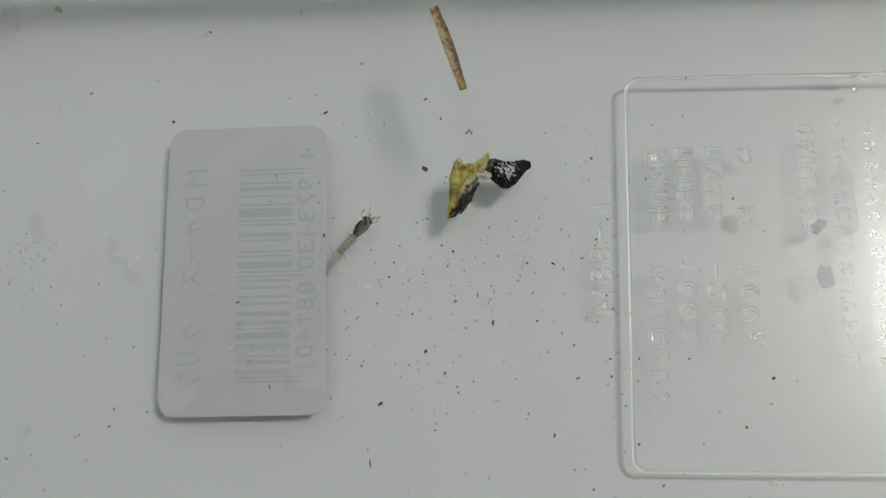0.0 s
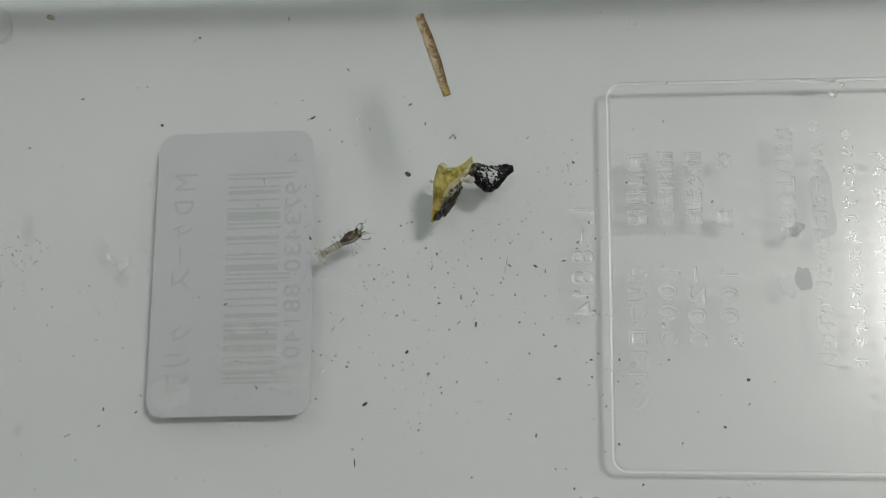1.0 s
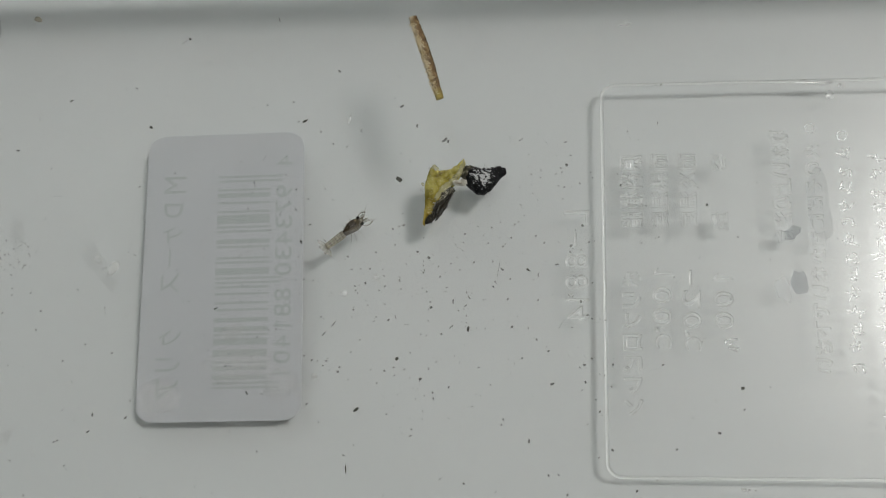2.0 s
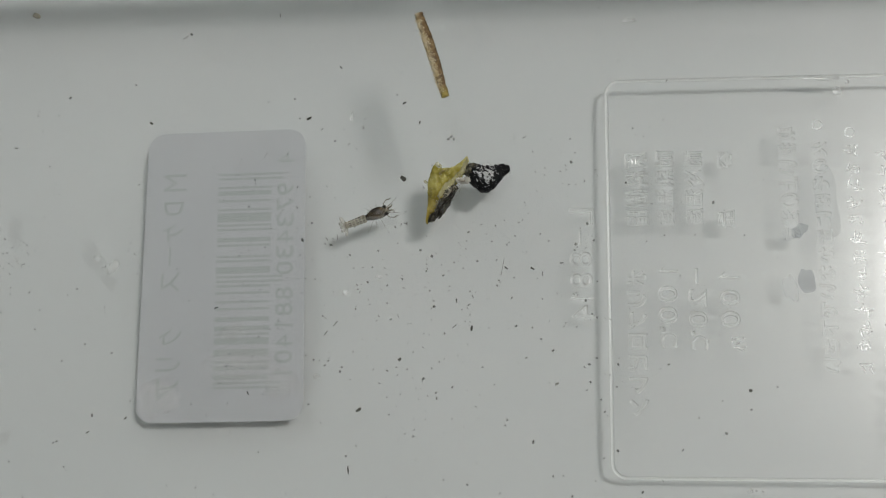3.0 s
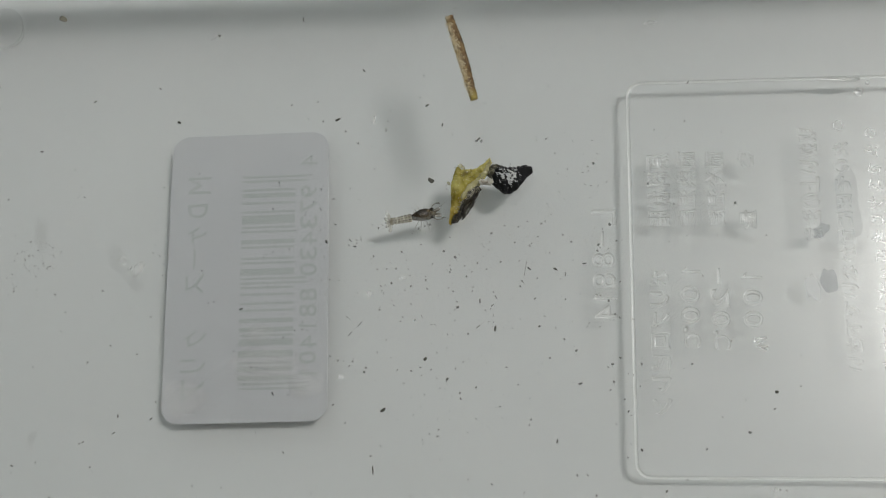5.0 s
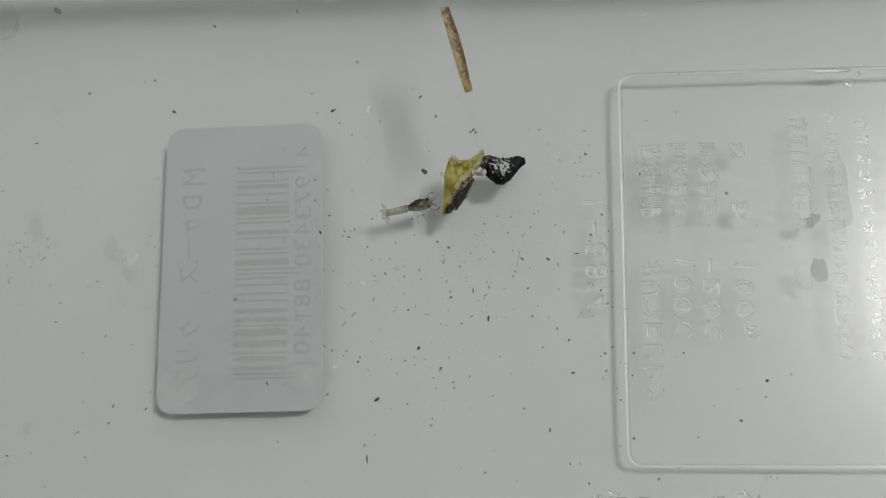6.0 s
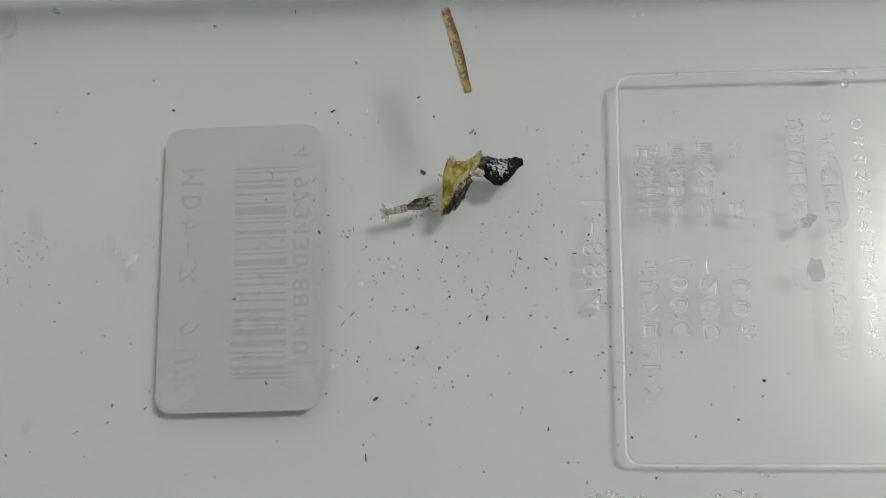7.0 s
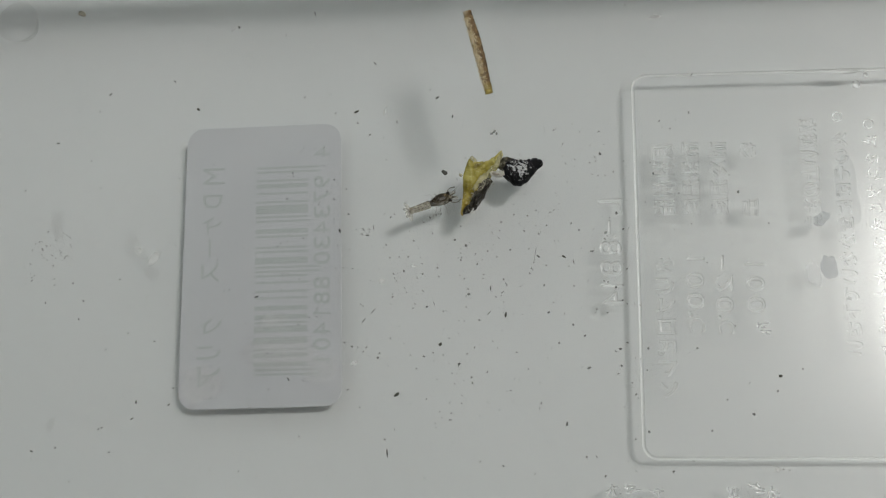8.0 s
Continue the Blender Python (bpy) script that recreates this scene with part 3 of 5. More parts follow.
def build_label():
    t = thing("barcode_label", "pale grey-blue paper barcode label stuck beneath the clear case", "label")
    bm = bmesh.new()
    W, H = 19.0, 34.5
    def ring(z, inset):
        out = []
        for x, y in rounded_rect(inset, inset, W - inset, H - inset, 2.0 - inset, 8):
            X, Y = on_label(x / W, 1 - y / H)
            out.append((X * MM, Y * MM, z * MM))
        return out
    loops(bm, [ring(Z_UNDER - 0.16, 0.0), ring(Z_UNDER - 0.06, 0.0), ring(Z_UNDER - 0.05, 0.03)], cap_start=True, cap_end=True)
    part("paper", bm, M_LABEL, t, smooth=False)
    # the bars of the code
    L = {"0": "0001101", "1": "0011001", "2": "0010011", "3": "0111101", "4": "0100011", "5": "0110001", "6": "0101111", "7": "0111011", "8": "0110111", "9": "0001011"}
    inv = lambda s: "".join("1" if c == "0" else "0" for c in s)
    left, right = "973430", "881401"
    bits = "101" + "".join(L[d] if k == "L" else inv(L[d])[::-1] for d, k in zip(left, "LGLLGG")) + "01010" + "".join(inv(L[d]) for d in right) + "101"
    v0, v1 = 0.152, 0.892
    i = 0
    while i < len(bits):
        if bits[i] == "1":
            j = i
            while j < len(bits) and bits[j] == "1":
                j += 1
            guard = i < 3 or i >= 92 or 45 <= i < 50
            ua, ub = 0.458, (0.866 if guard else 0.79)
            va, vb = v0 + (v1 - v0) * i / 95, v0 + (v1 - v0) * j / 95
            bm = bmesh.new()
            c = [on_label(u, v) for u, v in ((ua, va), (ub, va), (ub, vb), (ua, vb))]
            loops(bm, [[(x * MM, y * MM, z * MM) for x, y in c] for z in (Z_UNDER - 0.045, Z_UNDER - 0.03)], cap_start=True, cap_end=True)
            part("bar", bm, M_INK, t, smooth=False)
            i = j
        else:
            i += 1
    def digits(s, va, vb):
        p = (vb - va) / len(s)
        for k, d in enumerate(s):
            w = 0.4 if d != "1" else 0.27
            m = va + (k + 0.5) * p
            part("digit", label_text([(d, 0.825, 0.932, m - w * p, m + w * p)], 0.0 if d == "4" else 0.008), M_INK, t, smooth=False)
    digits("4", 0.078, 0.128)
    digits("973430", 0.185, 0.515)
    digits("881401", 0.548, 0.868)
    for s, va, vb, ua, ub in (("M", 0.148, 0.208, 0.11, 0.255), ("D", 0.245, 0.295, 0.115, 0.24), ("ケ", 0.325, 0.385, 0.115, 0.245), ("ー", 0.405, 0.47, 0.16, 0.175), ("ス", 0.488, 0.56, 0.115, 0.235), ("ク", 0.685, 0.742, 0.118, 0.26), ("リ", 0.783, 0.83, 0.105, 0.26), ("ア", 0.853, 0.925, 0.115, 0.26)):
        part("letter", label_text([(s, ua, ub, va, vb)], 0.0 if s == "M" else 0.012), M_INK, t, smooth=False)


# ---- wet patches between case and table ----
def blob(pts, z0, z1, wob, rng):
    """A flat drop with an uneven outline: centre, radii and turn, mm."""
    cx, cy, rx, ry, turn = pts
    def ring(k, z):
        out = []
        for i in range(40):
            a = 2 * math.pi * i / 40
            n = 1 + wob * noise.noise(Vector((math.cos(a) * 1.3 + cx, math.sin(a) * 1.3 + cy, 0.3)))
            x, y = rx * k * n * math.cos(a), ry * k * n * math.sin(a)
            out.append(((cx + x * math.cos(turn) - y * math.sin(turn)) * MM, (cy + x * math.sin(turn) + y * math.cos(turn)) * MM, z * MM))
        return out
    bm = bmesh.new()
    loops(bm, [ring(0.93, z0), ring(1.0, (z0 + z1) / 2), ring(0.95, z1)], cap_start=True, cap_end=True)
    return bm


def build_air_pockets(t):
    for c in ((-20.3, -12.6, 5.8, 2.6, 0.05), (-30.2, -16.2, 3.2, 2.6, 0.9), (-15.7, -14.6, 2.6, 1.9, 0.1), (-21.5, -8.9, 2.2, 1.2, 0.3)):
        bm = blob(c, Z_UNDER - 0.035, Z_UNDER - 0.022, 0.4, random)
        bmesh.ops.delete(bm, geom=[f for f in bm.faces if len(f.verts) == 4], context="FACES")
        bmesh.ops.delete(bm, geom=[f for f in bm.faces if f.calc_center_median().z < (Z_UNDER - 0.03) * MM], context="FACES")
        o = part("air_pocket", bm, M_POCKET, t, "pale loose spot in the label", smooth=False)


def build_wet_patches():
    for c in ((42.37, -3.25, 0.9, 1.35, 0.2), (44.88, 5.66, 1.2, 3.9, 0.1), (41.9, 2.3, 0.9, 0.7, 0.7)):
        # small patches take the darker painted tint
        o = part("wet_patch", blob(c, Z_UNDER - 0.12, Z_UNDER - 0.02, 0.55, random), M_FILM_DARK if c[3] < 2 else M_FILM)
        tagged(o, "thin water film clinging beneath the case, greyed for its missing glow", "water film", "wet patches")


def build_light_spot():
    # blob painted where the wet patch focuses the lamp's light
    o = part("light_spot", blob((40.45, -4.15, 0.68, 1.5, 0.12), Z_UNDER - 0.08, Z_UNDER - 0.02, 0.6, random), M_LIGHT_SPOT)
    tagged(o, "small white blob painted for a bright spot of focused light", "air bubble")


def build_pale_spots():
    # the last two spots paint light that the straw's water edge focuses
    for c in ((-11.84, -13.87, 0.45, 0.32, 0.40), (-8.75, -4.41, 0.45, 0.39, 0.10), (35.51, -25.95, 0.39, 0.32, 0.60), (36.67, -26.00, 0.19, 0.13, 0.00), (-4.94, -2.56, 0.39, 0.26, 0.00), (-36.28, -1.25, 1.16, 0.52, 0.90), (-38.27, -0.15, 0.65, 0.32, -0.50), (23.82, 27.39, 0.90, 0.26, 0.20), (-8.53, 16.41, 0.19, 0.71, -0.15), (-7.16, 14.99, 0.19, 0.26, 0.00)):
        o = part("lime_caustic_spot", blob(c, Z_UNDER - 0.03, Z_UNDER - 0.01, 0.7, random), M_LIME_CAUSTIC, smooth=False)
        tagged(o, "faint whitish spot beneath the case, for dried lime and painted caustics", "water stain", "lime spots")


def build_streaks():
    for c in ((-48.38, 2.91, 1.2, 2.6, 0.2), (-38.52, -0.59, 0.9, 2.6, 0.5), (-36.52, -2.96, 0.8, 1.9, 0.9), (-47.75, -20.87, 0.5, 1.3, -0.5)):
        o = part("dried_streak", blob(c, Z_UNDER - 0.03, Z_UNDER - 0.01, 0.8, random), M_STREAK, smooth=False)
        tagged(o, "faint greyish dried water streak beneath the case", "water stain", "dried streaks")
    for x, y, rad in ((46.69, 18.13, 0.5), (47.82, 19.25, 0.28)):
        bm = bmesh.new()
        ring = lambda a: [((x + rad * math.cos(a) * math.cos(k * math.pi / 10)) * MM, (y + rad * math.cos(a) * math.sin(k * math.pi / 10)) * MM, (Z_UNDER - 0.7 * rad * math.sin(a)) * MM) for k in range(20)]
        loops(bm, [ring(radians(a)) for a in (0, 20, 40, 60, 78)], cap_end=True)
        o = part("water_drop", bm, M_WORN)
        tagged(o, "small clear water drop hanging beneath the case", "water drop", "water drops")


# ---- debris ----
def flake(rng, ln, wd, th):
    """An irregular crumb, mm, flat on z = 0."""
    n = 9
    def ring(k, z):
        out = []
        for i, j in enumerate(jit):
            c, q = math.cos(2 * math.pi * i / n + 0.4), math.sin(2 * math.pi * i / n + 0.4)
            f = k * j * 0.5 / max(abs(c), abs(q)) ** 0.7
            out.append((f * ln * c * MM, f * wd * q * MM, z * MM))
        return out
    jit = [rng.uniform(0.7, 1.1) for _ in range(n)]
    bm = bmesh.new()
    loops(bm, [ring(0.8, 0), ring(1.0, th * 0.5), ring(0.7, th)], cap_start=True, cap_end=True)
    return bm


FLOATING = []


# ---- crumbs on the case floor: x, y in mm, and 1 for the larger, darker ones ----
CRUMBS_NORTH_WEST = [(-42.0, 27.5, 0), (-49.4, 18.9, 0), (-36.8, 18.0, 0), (-45.3, 14.9, 0), (-35.3, 13.7, 0), (-44.1, 10.6, 1), (-33.1, 8.2, 1), (-43.5, 7.2, 0), (-42.7, 7.2, 1), (-44.4, 6.7, 0), (-52.1, 7.1, 0), (-45.8, 4.5, 0), (-44.3, 4.5, 0), (-50.0, 3.5, 0), (-50.9, 2.7, 0), (-48.9, 1.9, 0), (-20.6, 25.9, 1), (-25.4, 23.4, 0), (-25.1, 23.3, 0), (-26.7, 20.4, 0), (-30.5, 19.4, 0), (-18.1, 17.9, 0), (-16.4, 21.1, 0), (-15.0, 18.2, 1), (-14.3, 15.8, 0)]
CRUMBS_WEST = [(-50.4, 0.5, 0), (-49.9, 0.7, 0), (-47.9, 0.9, 1), (-50.7, -0.3, 0), (-49.4, -0.3, 1), (-46.5, -1.1, 0), (-51.5, -2.4, 0), (-50.7, -3.1, 0), (-50.2, -3.4, 0), (-50.5, -3.6, 0), (-50.5, -4.0, 1), (-48.6, -6.7, 1), (-44.0, -6.5, 0), (-44.4, -8.7, 1), (-41.7, -8.8, 0), (-40.8, -4.7, 0), (-35.1, -11.4, 1), (-33.1, -11.1, 0), (-33.1, 0.0, 1), (-40.9, -12.3, 0), (-47.4, -12.8, 1), (-45.6, -13.0, 0), (-39.9, 7.2, 0), (-36.2, 6.6, 0), (-41.1, 4.7, 0), (-33.7, 1.3, 0), (-47.7, -3.8, 0), (-45.4, -4.4, 0), (-39.7, -4.0, 0), (-38.2, -7.4, 0)]
CRUMBS_SOUTH_WEST = [(-41.3, -14.7, 0), (-46.8, -15.9, 0), (-43.2, -16.9, 0), (-45.0, -17.9, 0), (-40.5, -17.9, 0), (-49.2, -18.8, 0), (-32.6, -16.8, 0), (-42.5, -20.2, 0), (-40.8, -21.3, 1), (-41.2, -21.5, 0), (-49.0, -24.8, 0), (-39.8, -24.1, 1), (-39.5, -24.5, 0), (-38.1, -26.9, 0), (-44.3, -27.4, 1), (-36.2, -6.8, 0), (-38.3, -10.4, 0), (-48.8, -10.4, 0), (-38.6, -21.6, 0), (-36.7, -25.0, 0), (-46.2, -23.6, 0), (-43.4, -23.0, 0), (-39.6, -14.7, 0)]
CRUMBS_NORTH = [(-4.5, 28.3, 0), (-5.2, 20.2, 0), (12.4, 29.2, 0), (20.3, 28.3, 0), (8.9, 17.2, 0), (8.2, 16.3, 0), (4.7, 17.5, 0), (2.3, 17.1, 0), (-6.4, 16.9, 0), (-11.6, 14.5, 0), (-9.1, 14.4, 0), (-10.1, 13.0, 0), (0.9, 13.8, 0), (-4.7, 13.9, 0), (10.5, 13.3, 0), (11.6, 13.0, 1), (13.7, 13.7, 0), (16.8, 12.7, 1), (12.6, 11.3, 0), (15.8, 11.1, 0), (-2.1, 11.7, 0), (-1.1, 11.9, 0), (-8.7, 18.0, 0), (-4.2, 25.8, 0), (4.6, 25.9, 0), (6.6, 21.9, 0), (20.2, 23.4, 0), (15.8, 27.7, 0), (-1.3, 24.5, 0)]
CRUMBS_MIDDLE_WEST = [(-12.5, 3.4, 1), (-13.5, 1.4, 1), (-7.5, 2.9, 1), (-2.9, 2.8, 0), (-2.6, 0.9, 0), (-4.8, 0.1, 0), (-8.0, -0.4, 0), (-5.4, -1.8, 0), (-4.0, -1.9, 0), (-5.9, -3.5, 1), (-7.1, -3.8, 0), (-7.0, -4.3, 0), (-3.7, -3.9, 0), (-2.0, -2.8, 0), (-2.0, -3.2, 0), (0.0, 0.1, 1), (1.3, -0.6, 1), (2.4, -1.6, 0), (0.7, -1.0, 0), (0.7, -1.5, 0), (0.8, -2.0, 0), (0.7, -2.3, 0), (2.6, -2.8, 0), (1.1, -4.5, 0), (1.6, -6.3, 1), (-8.8, -3.2, 0), (-11.9, -3.1, 0), (-13.0, -3.0, 0), (-5.6, -6.0, 0), (-7.2, -6.5, 0), (-10.9, -7.3, 0), (-3.2, -7.7, 1)]
CRUMBS_MIDDLE = [(0.5, -9.3, 0), (1.1, -9.4, 0), (2.8, -9.3, 0), (5.4, 2.1, 0), (5.2, 1.1, 0), (5.1, 0.2, 0), (8.0, 1.0, 0), (8.4, 2.8, 0), (9.4, 3.4, 0), (10.6, 1.6, 0), (14.3, 1.0, 0), (11.9, -0.2, 0), (3.8, -1.3, 0), (8.8, -3.4, 0), (8.6, -4.0, 1), (10.5, -3.1, 0), (5.6, -4.6, 0), (5.3, -6.5, 0), (5.6, -8.0, 0), (7.7, -8.7, 0), (10.7, -8.5, 1), (8.6, -7.7, 0), (10.2, -5.4, 0), (13.6, -5.5, 0), (15.2, -4.9, 0), (17.3, -8.6, 0), (13.4, -9.9, 0), (14.7, -11.2, 1), (13.4, 1.8, 0), (6.4, -1.2, 0), (15.9, -8.6, 0)]
CRUMBS_MIDDLE_EAST = [(17.0, -5.0, 0), (17.4, -5.1, 0), (18.3, -5.7, 1), (19.0, -7.2, 0), (19.5, -7.6, 0), (17.8, 2.4, 0), (17.3, 0.6, 1), (17.2, -0.1, 0), (18.6, 2.9, 1), (19.3, 1.0, 0), (19.6, -3.6, 0), (23.8, 13.8, 0), (25.0, 12.8, 0), (32.4, 5.1, 1), (22.9, 7.5, 1), (27.0, 1.5, 0), (30.3, 1.5, 0), (37.9, 7.6, 0), (35.6, 1.4, 0), (16.9, 10.0, 1), (14.6, 12.7, 0), (16.6, 7.4, 0)]
CRUMBS_SOUTH = [(-11.8, -12.2, 0), (-10.5, -12.8, 0), (-8.6, -13.0, 0), (-8.8, -13.5, 1), (-7.6, -14.4, 0), (-5.8, -11.9, 0), (-2.5, -13.0, 0), (-3.5, -13.4, 0), (-2.4, -13.9, 0), (0.5, -14.3, 1), (-2.0, -16.0, 0), (-3.5, -16.3, 0), (0.0, -16.5, 0), (1.9, -15.8, 0), (2.0, -16.4, 0), (0.8, -17.8, 0), (0.8, -18.7, 0), (-5.0, -18.7, 0), (-10.8, -19.1, 0), (-12.2, -17.1, 0), (-0.4, -19.8, 0), (2.8, -20.1, 0), (-6.8, -21.6, 0), (-7.9, -22.7, 0), (-3.2, -18.2, 0), (-7.6, -15.8, 0), (-2.2, -20.9, 0)]
CRUMBS_SOUTH_EAST = [(3.7, -15.2, 1), (7.0, -13.0, 0), (8.3, -14.9, 0), (6.7, -16.0, 0), (6.3, -17.3, 0), (9.7, -18.7, 0), (9.5, -19.3, 0), (11.8, -12.0, 0), (12.9, -16.1, 0), (11.7, -17.4, 0), (17.3, -19.8, 0), (18.6, -12.7, 1), (18.1, -13.0, 0), (18.7, -14.6, 1), (19.4, -12.0, 0), (6.4, -23.3, 0), (5.4, -25.6, 0), (14.6, -24.6, 0), (15.7, -24.6, 0), (16.6, -26.7, 1), (19.1, -25.1, 0), (18.3, -15.5, 0), (9.6, -16.4, 0)]
CRUMBS_EAST = [(21.5, -21.9, 1), (28.3, -21.8, 0), (32.9, -20.0, 1), (32.6, -16.6, 0), (35.6, -17.5, 0), (38.4, -15.1, 0), (27.1, -12.7, 1), (26.2, -13.2, 0), (21.7, -12.7, 1), (21.5, -15.1, 0), (20.2, -17.8, 1), (20.0, -22.7, 0), (19.8, -16.5, 0), (31.2, 13.3, 0), (37.6, 9.4, 0), (30.1, -18.4, 0)]
CRUMBS_LABEL = [(-24.3, 10.1, 0), (-21.4, 10.0, 0), (-19.1, 13.5, 0), (-18.3, 11.2, 0), (-14.3, 7.6, 1), (-15.6, 11.6, 0), (-19.3, 8.5, 1), (-19.2, 8.1, 0), (-19.5, 7.3, 0), (-19.5, 1.1, 0), (-19.7, 0.3, 0), (-20.5, -0.0, 0), (-20.2, -3.6, 0), (-21.5, -7.5, 0), (-23.8, -11.1, 0), (-21.7, -12.9, 1), (-21.1, -12.9, 0), (-21.8, -13.5, 0), (-17.2, 2.8, 0), (-14.2, 2.8, 0), (-20.8, -0.3, 0), (-19.9, 5.4, 0), (-24.6, 4.3, 0)]
SLIVERS_A = [(-48.4, 12.9, 0.58, 0.26, 0), (-34.2, 20.4, 0.45, 0.26, -40), (-42.2, 19.0, 0.52, 0.26, 35), (-36.9, -18.4, 0.52, 0.26, 90), (-33.0, -18.7, 0.52, 0.26, 40), (-37.3, -20.3, 0.52, 0.26, 35), (-49.0, -24.0, 0.58, 0.26, -25), (-17.1, 28.6, 0.71, 0.19, 100), (-9.6, 21.9, 0.52, 0.26, -50), (-2.1, 17.4, 0.58, 0.32, 35), (-0.3, 15.0, 0.52, 0.26, 85), (-10.7, 1.5, 0.58, 0.19, -50), (-9.5, 1.7, 0.77, 0.13, 97), (-10.2, 0.8, 0.52, 0.26, 0), (-9.4, -8.1, 1.03, 0.19, 50), (-10.5, -9.2, 0.84, 0.19, 50), (-2.4, -7.3, 0.65, 0.13, 105), (9.6, -2.0, 0.58, 0.26, -40), (12.5, -2.1, 0.71, 0.32, -28)]
SLIVERS_B = [(13.6, -2.7, 0.58, 0.19, 88), (15.7, -1.5, 0.65, 0.26, 5), (9.2, -1.9, 2.19, 0.09, 80), (4.1, -5.6, 0.65, 0.26, 87), (5.9, -5.2, 0.58, 0.19, -60), (5.5, -6.1, 0.52, 0.19, 35), (5.8, -8.7, 0.84, 0.32, 80), (3.9, -8.5, 0.71, 0.19, 40), (-6.6, -17.7, 0.84, 0.45, 35), (-7.6, -24.2, 1.16, 0.23, 94), (15.1, -14.8, 0.58, 0.32, 20), (12.5, -21.0, 0.58, 0.32, 80), (24.0, -26.2, 0.52, 0.26, 50), (27.2, 14.7, 0.45, 0.19, 80), (27.7, 19.3, 0.52, 0.19, 60), (-23.2, -6.3, 0.62, 0.26, 25), (-19.1, -15.9, 0.58, 0.26, -60), (-13.5, 1.4, 0.65, 0.26, -70)]


def build_debris():
    rng = random.Random(5)
    shapes = {}
    for kind, least, most, material in ((0, 0.20, 0.31, M_CRUMB), (1, 0.27, 0.36, M_SPECK), (2, 0.18, 0.29, M_SILT), (3, 0.25, 0.33, M_CRUMB)):
        shapes[kind] = []
        for i in range(9):
            size = rng.uniform(least, most)
            shapes[kind].append(mesh_of("debris_crumb", flake(rng, size, size * rng.uniform(0.5, 0.9), 0.12), material, False))
    # the crumbs to the west and north and over the label are thinner
    spots = [(x, y, dark + 2) for x, y, dark in CRUMBS_NORTH_WEST + CRUMBS_WEST + CRUMBS_SOUTH_WEST + CRUMBS_NORTH + CRUMBS_LABEL]
    spots = spots + CRUMBS_MIDDLE_WEST + CRUMBS_MIDDLE + CRUMBS_MIDDLE_EAST + CRUMBS_SOUTH + CRUMBS_SOUTH_EAST + CRUMBS_EAST
    for x, y, kind in spots:
        o = new("debris_crumb", rng.choice(shapes[kind]))
        o.matrix_basis = pose(x * MM, y * MM, (Z_IN + 0.01) * MM, 0, 0, rng.uniform(0, 360))
        tagged(o, "dark crumb of debris settled on the case floor" if kind == 1 else "thin greenish crumb settled on the case floor" if kind == 2 else "small grey crumb settled on the case floor", "debris", "settled crumbs")
    for x, y, ln, wd, turn in SLIVERS_A + SLIVERS_B:
        o = part("debris_sliver", flake(rng, ln * 0.9, wd * 0.8, 0.14), (M_SLIVER if ln > 0.69 else M_SPECK) if wd > 0.2 else M_CRUMB, smooth=False)
        o.matrix_basis = pose(x * MM, y * MM, (Z_IN + 0.01) * MM, 0, 0, turn)
        tagged(o, "narrow dark sliver settled on the case floor", "debris", "settled slivers")
    # ways of the floating crumbs: the places at 0, 3, 5 and 8 s
    lone = ((-0.47, 5.27), (-0.17, 4.83), (0.11, 4.69), (0.04, 4.41))
    clump = ((3.97, 9.10), (4.63, 8.96), (4.97, 8.84), (5.23, 8.60))
    needle = ((-10.92, 11.47), (-10.07, 11.39), (-9.70, 11.42), (-9.38, 11.32))
    grain = ((-27.11, 10.81), (-26.84, 11.22), (-26.73, 11.57), (-26.68, 12.07))
    husk = ((-40.69, 23.79), (-40.40, 23.62), (-40.48, 23.74), (-40.50, 23.61))
    scale = ((-24.14, 20.58), (-23.52, 20.83), (-23.32, 21.04), (-23.03, 21.24))
    far = ((33.45, -16.01), (33.48, -16.51), (33.55, -16.84), (33.38, -17.11))
    low = ((-0.10, -13.40), (-0.18, -13.50), (-0.23, -13.55), (-0.30, -13.65))
    # way, offset, size, turn, material
    afloat = [
        (lone, 0, 0, 0.85, 0.50, -35, M_SLIVER), (clump, -0.20, -0.08, 0.36, 0.26, 10, M_SPECK), (clump, 0.08, 0.12, 0.42, 0.28, 60, M_SPECK),
        (clump, 0.33, -0.12, 0.34, 0.24, 80, M_SPECK), (needle, 0, 0, 0.62, 0.22, 30, M_SLIVER), (grain, 0, 0, 0.40, 0.28, -30, M_SLIVER),
        (husk, 0, 0, 0.95, 0.60, -30, M_SPECK_PALE), (husk, -0.23, 0.23, 0.34, 0.26, 20, M_SLIVER), (scale, -0.20, -0.08, 0.72, 0.30, 60, M_CRUST),
        (scale, 0.06, 0.04, 0.60, 0.26, 50, M_CRUST), (scale, 0.48, 0.14, 0.34, 0.26, 130, M_SPECK), (far, 0, 0, 0.40, 0.30, 0, M_SLIVER), (low, 0, 0, 0.45, 0.32, 40, M_SLIVER)]
    for way, ox, oy, ln, wd, turn, material in afloat:
        o = part("floating_crumb", flake(rng, ln, wd, 0.2), material, smooth=False)
        tagged(o, "pale crumb floating on the water" if material in (M_SPECK_PALE, M_CRUST) else "dark crumb floating on the water", "debris", "floating crumbs")
        FLOATING.append((o, turn, [(x + ox, y + oy) for x, y in way]))
    # the fine settled dust
    bm = bmesh.new()
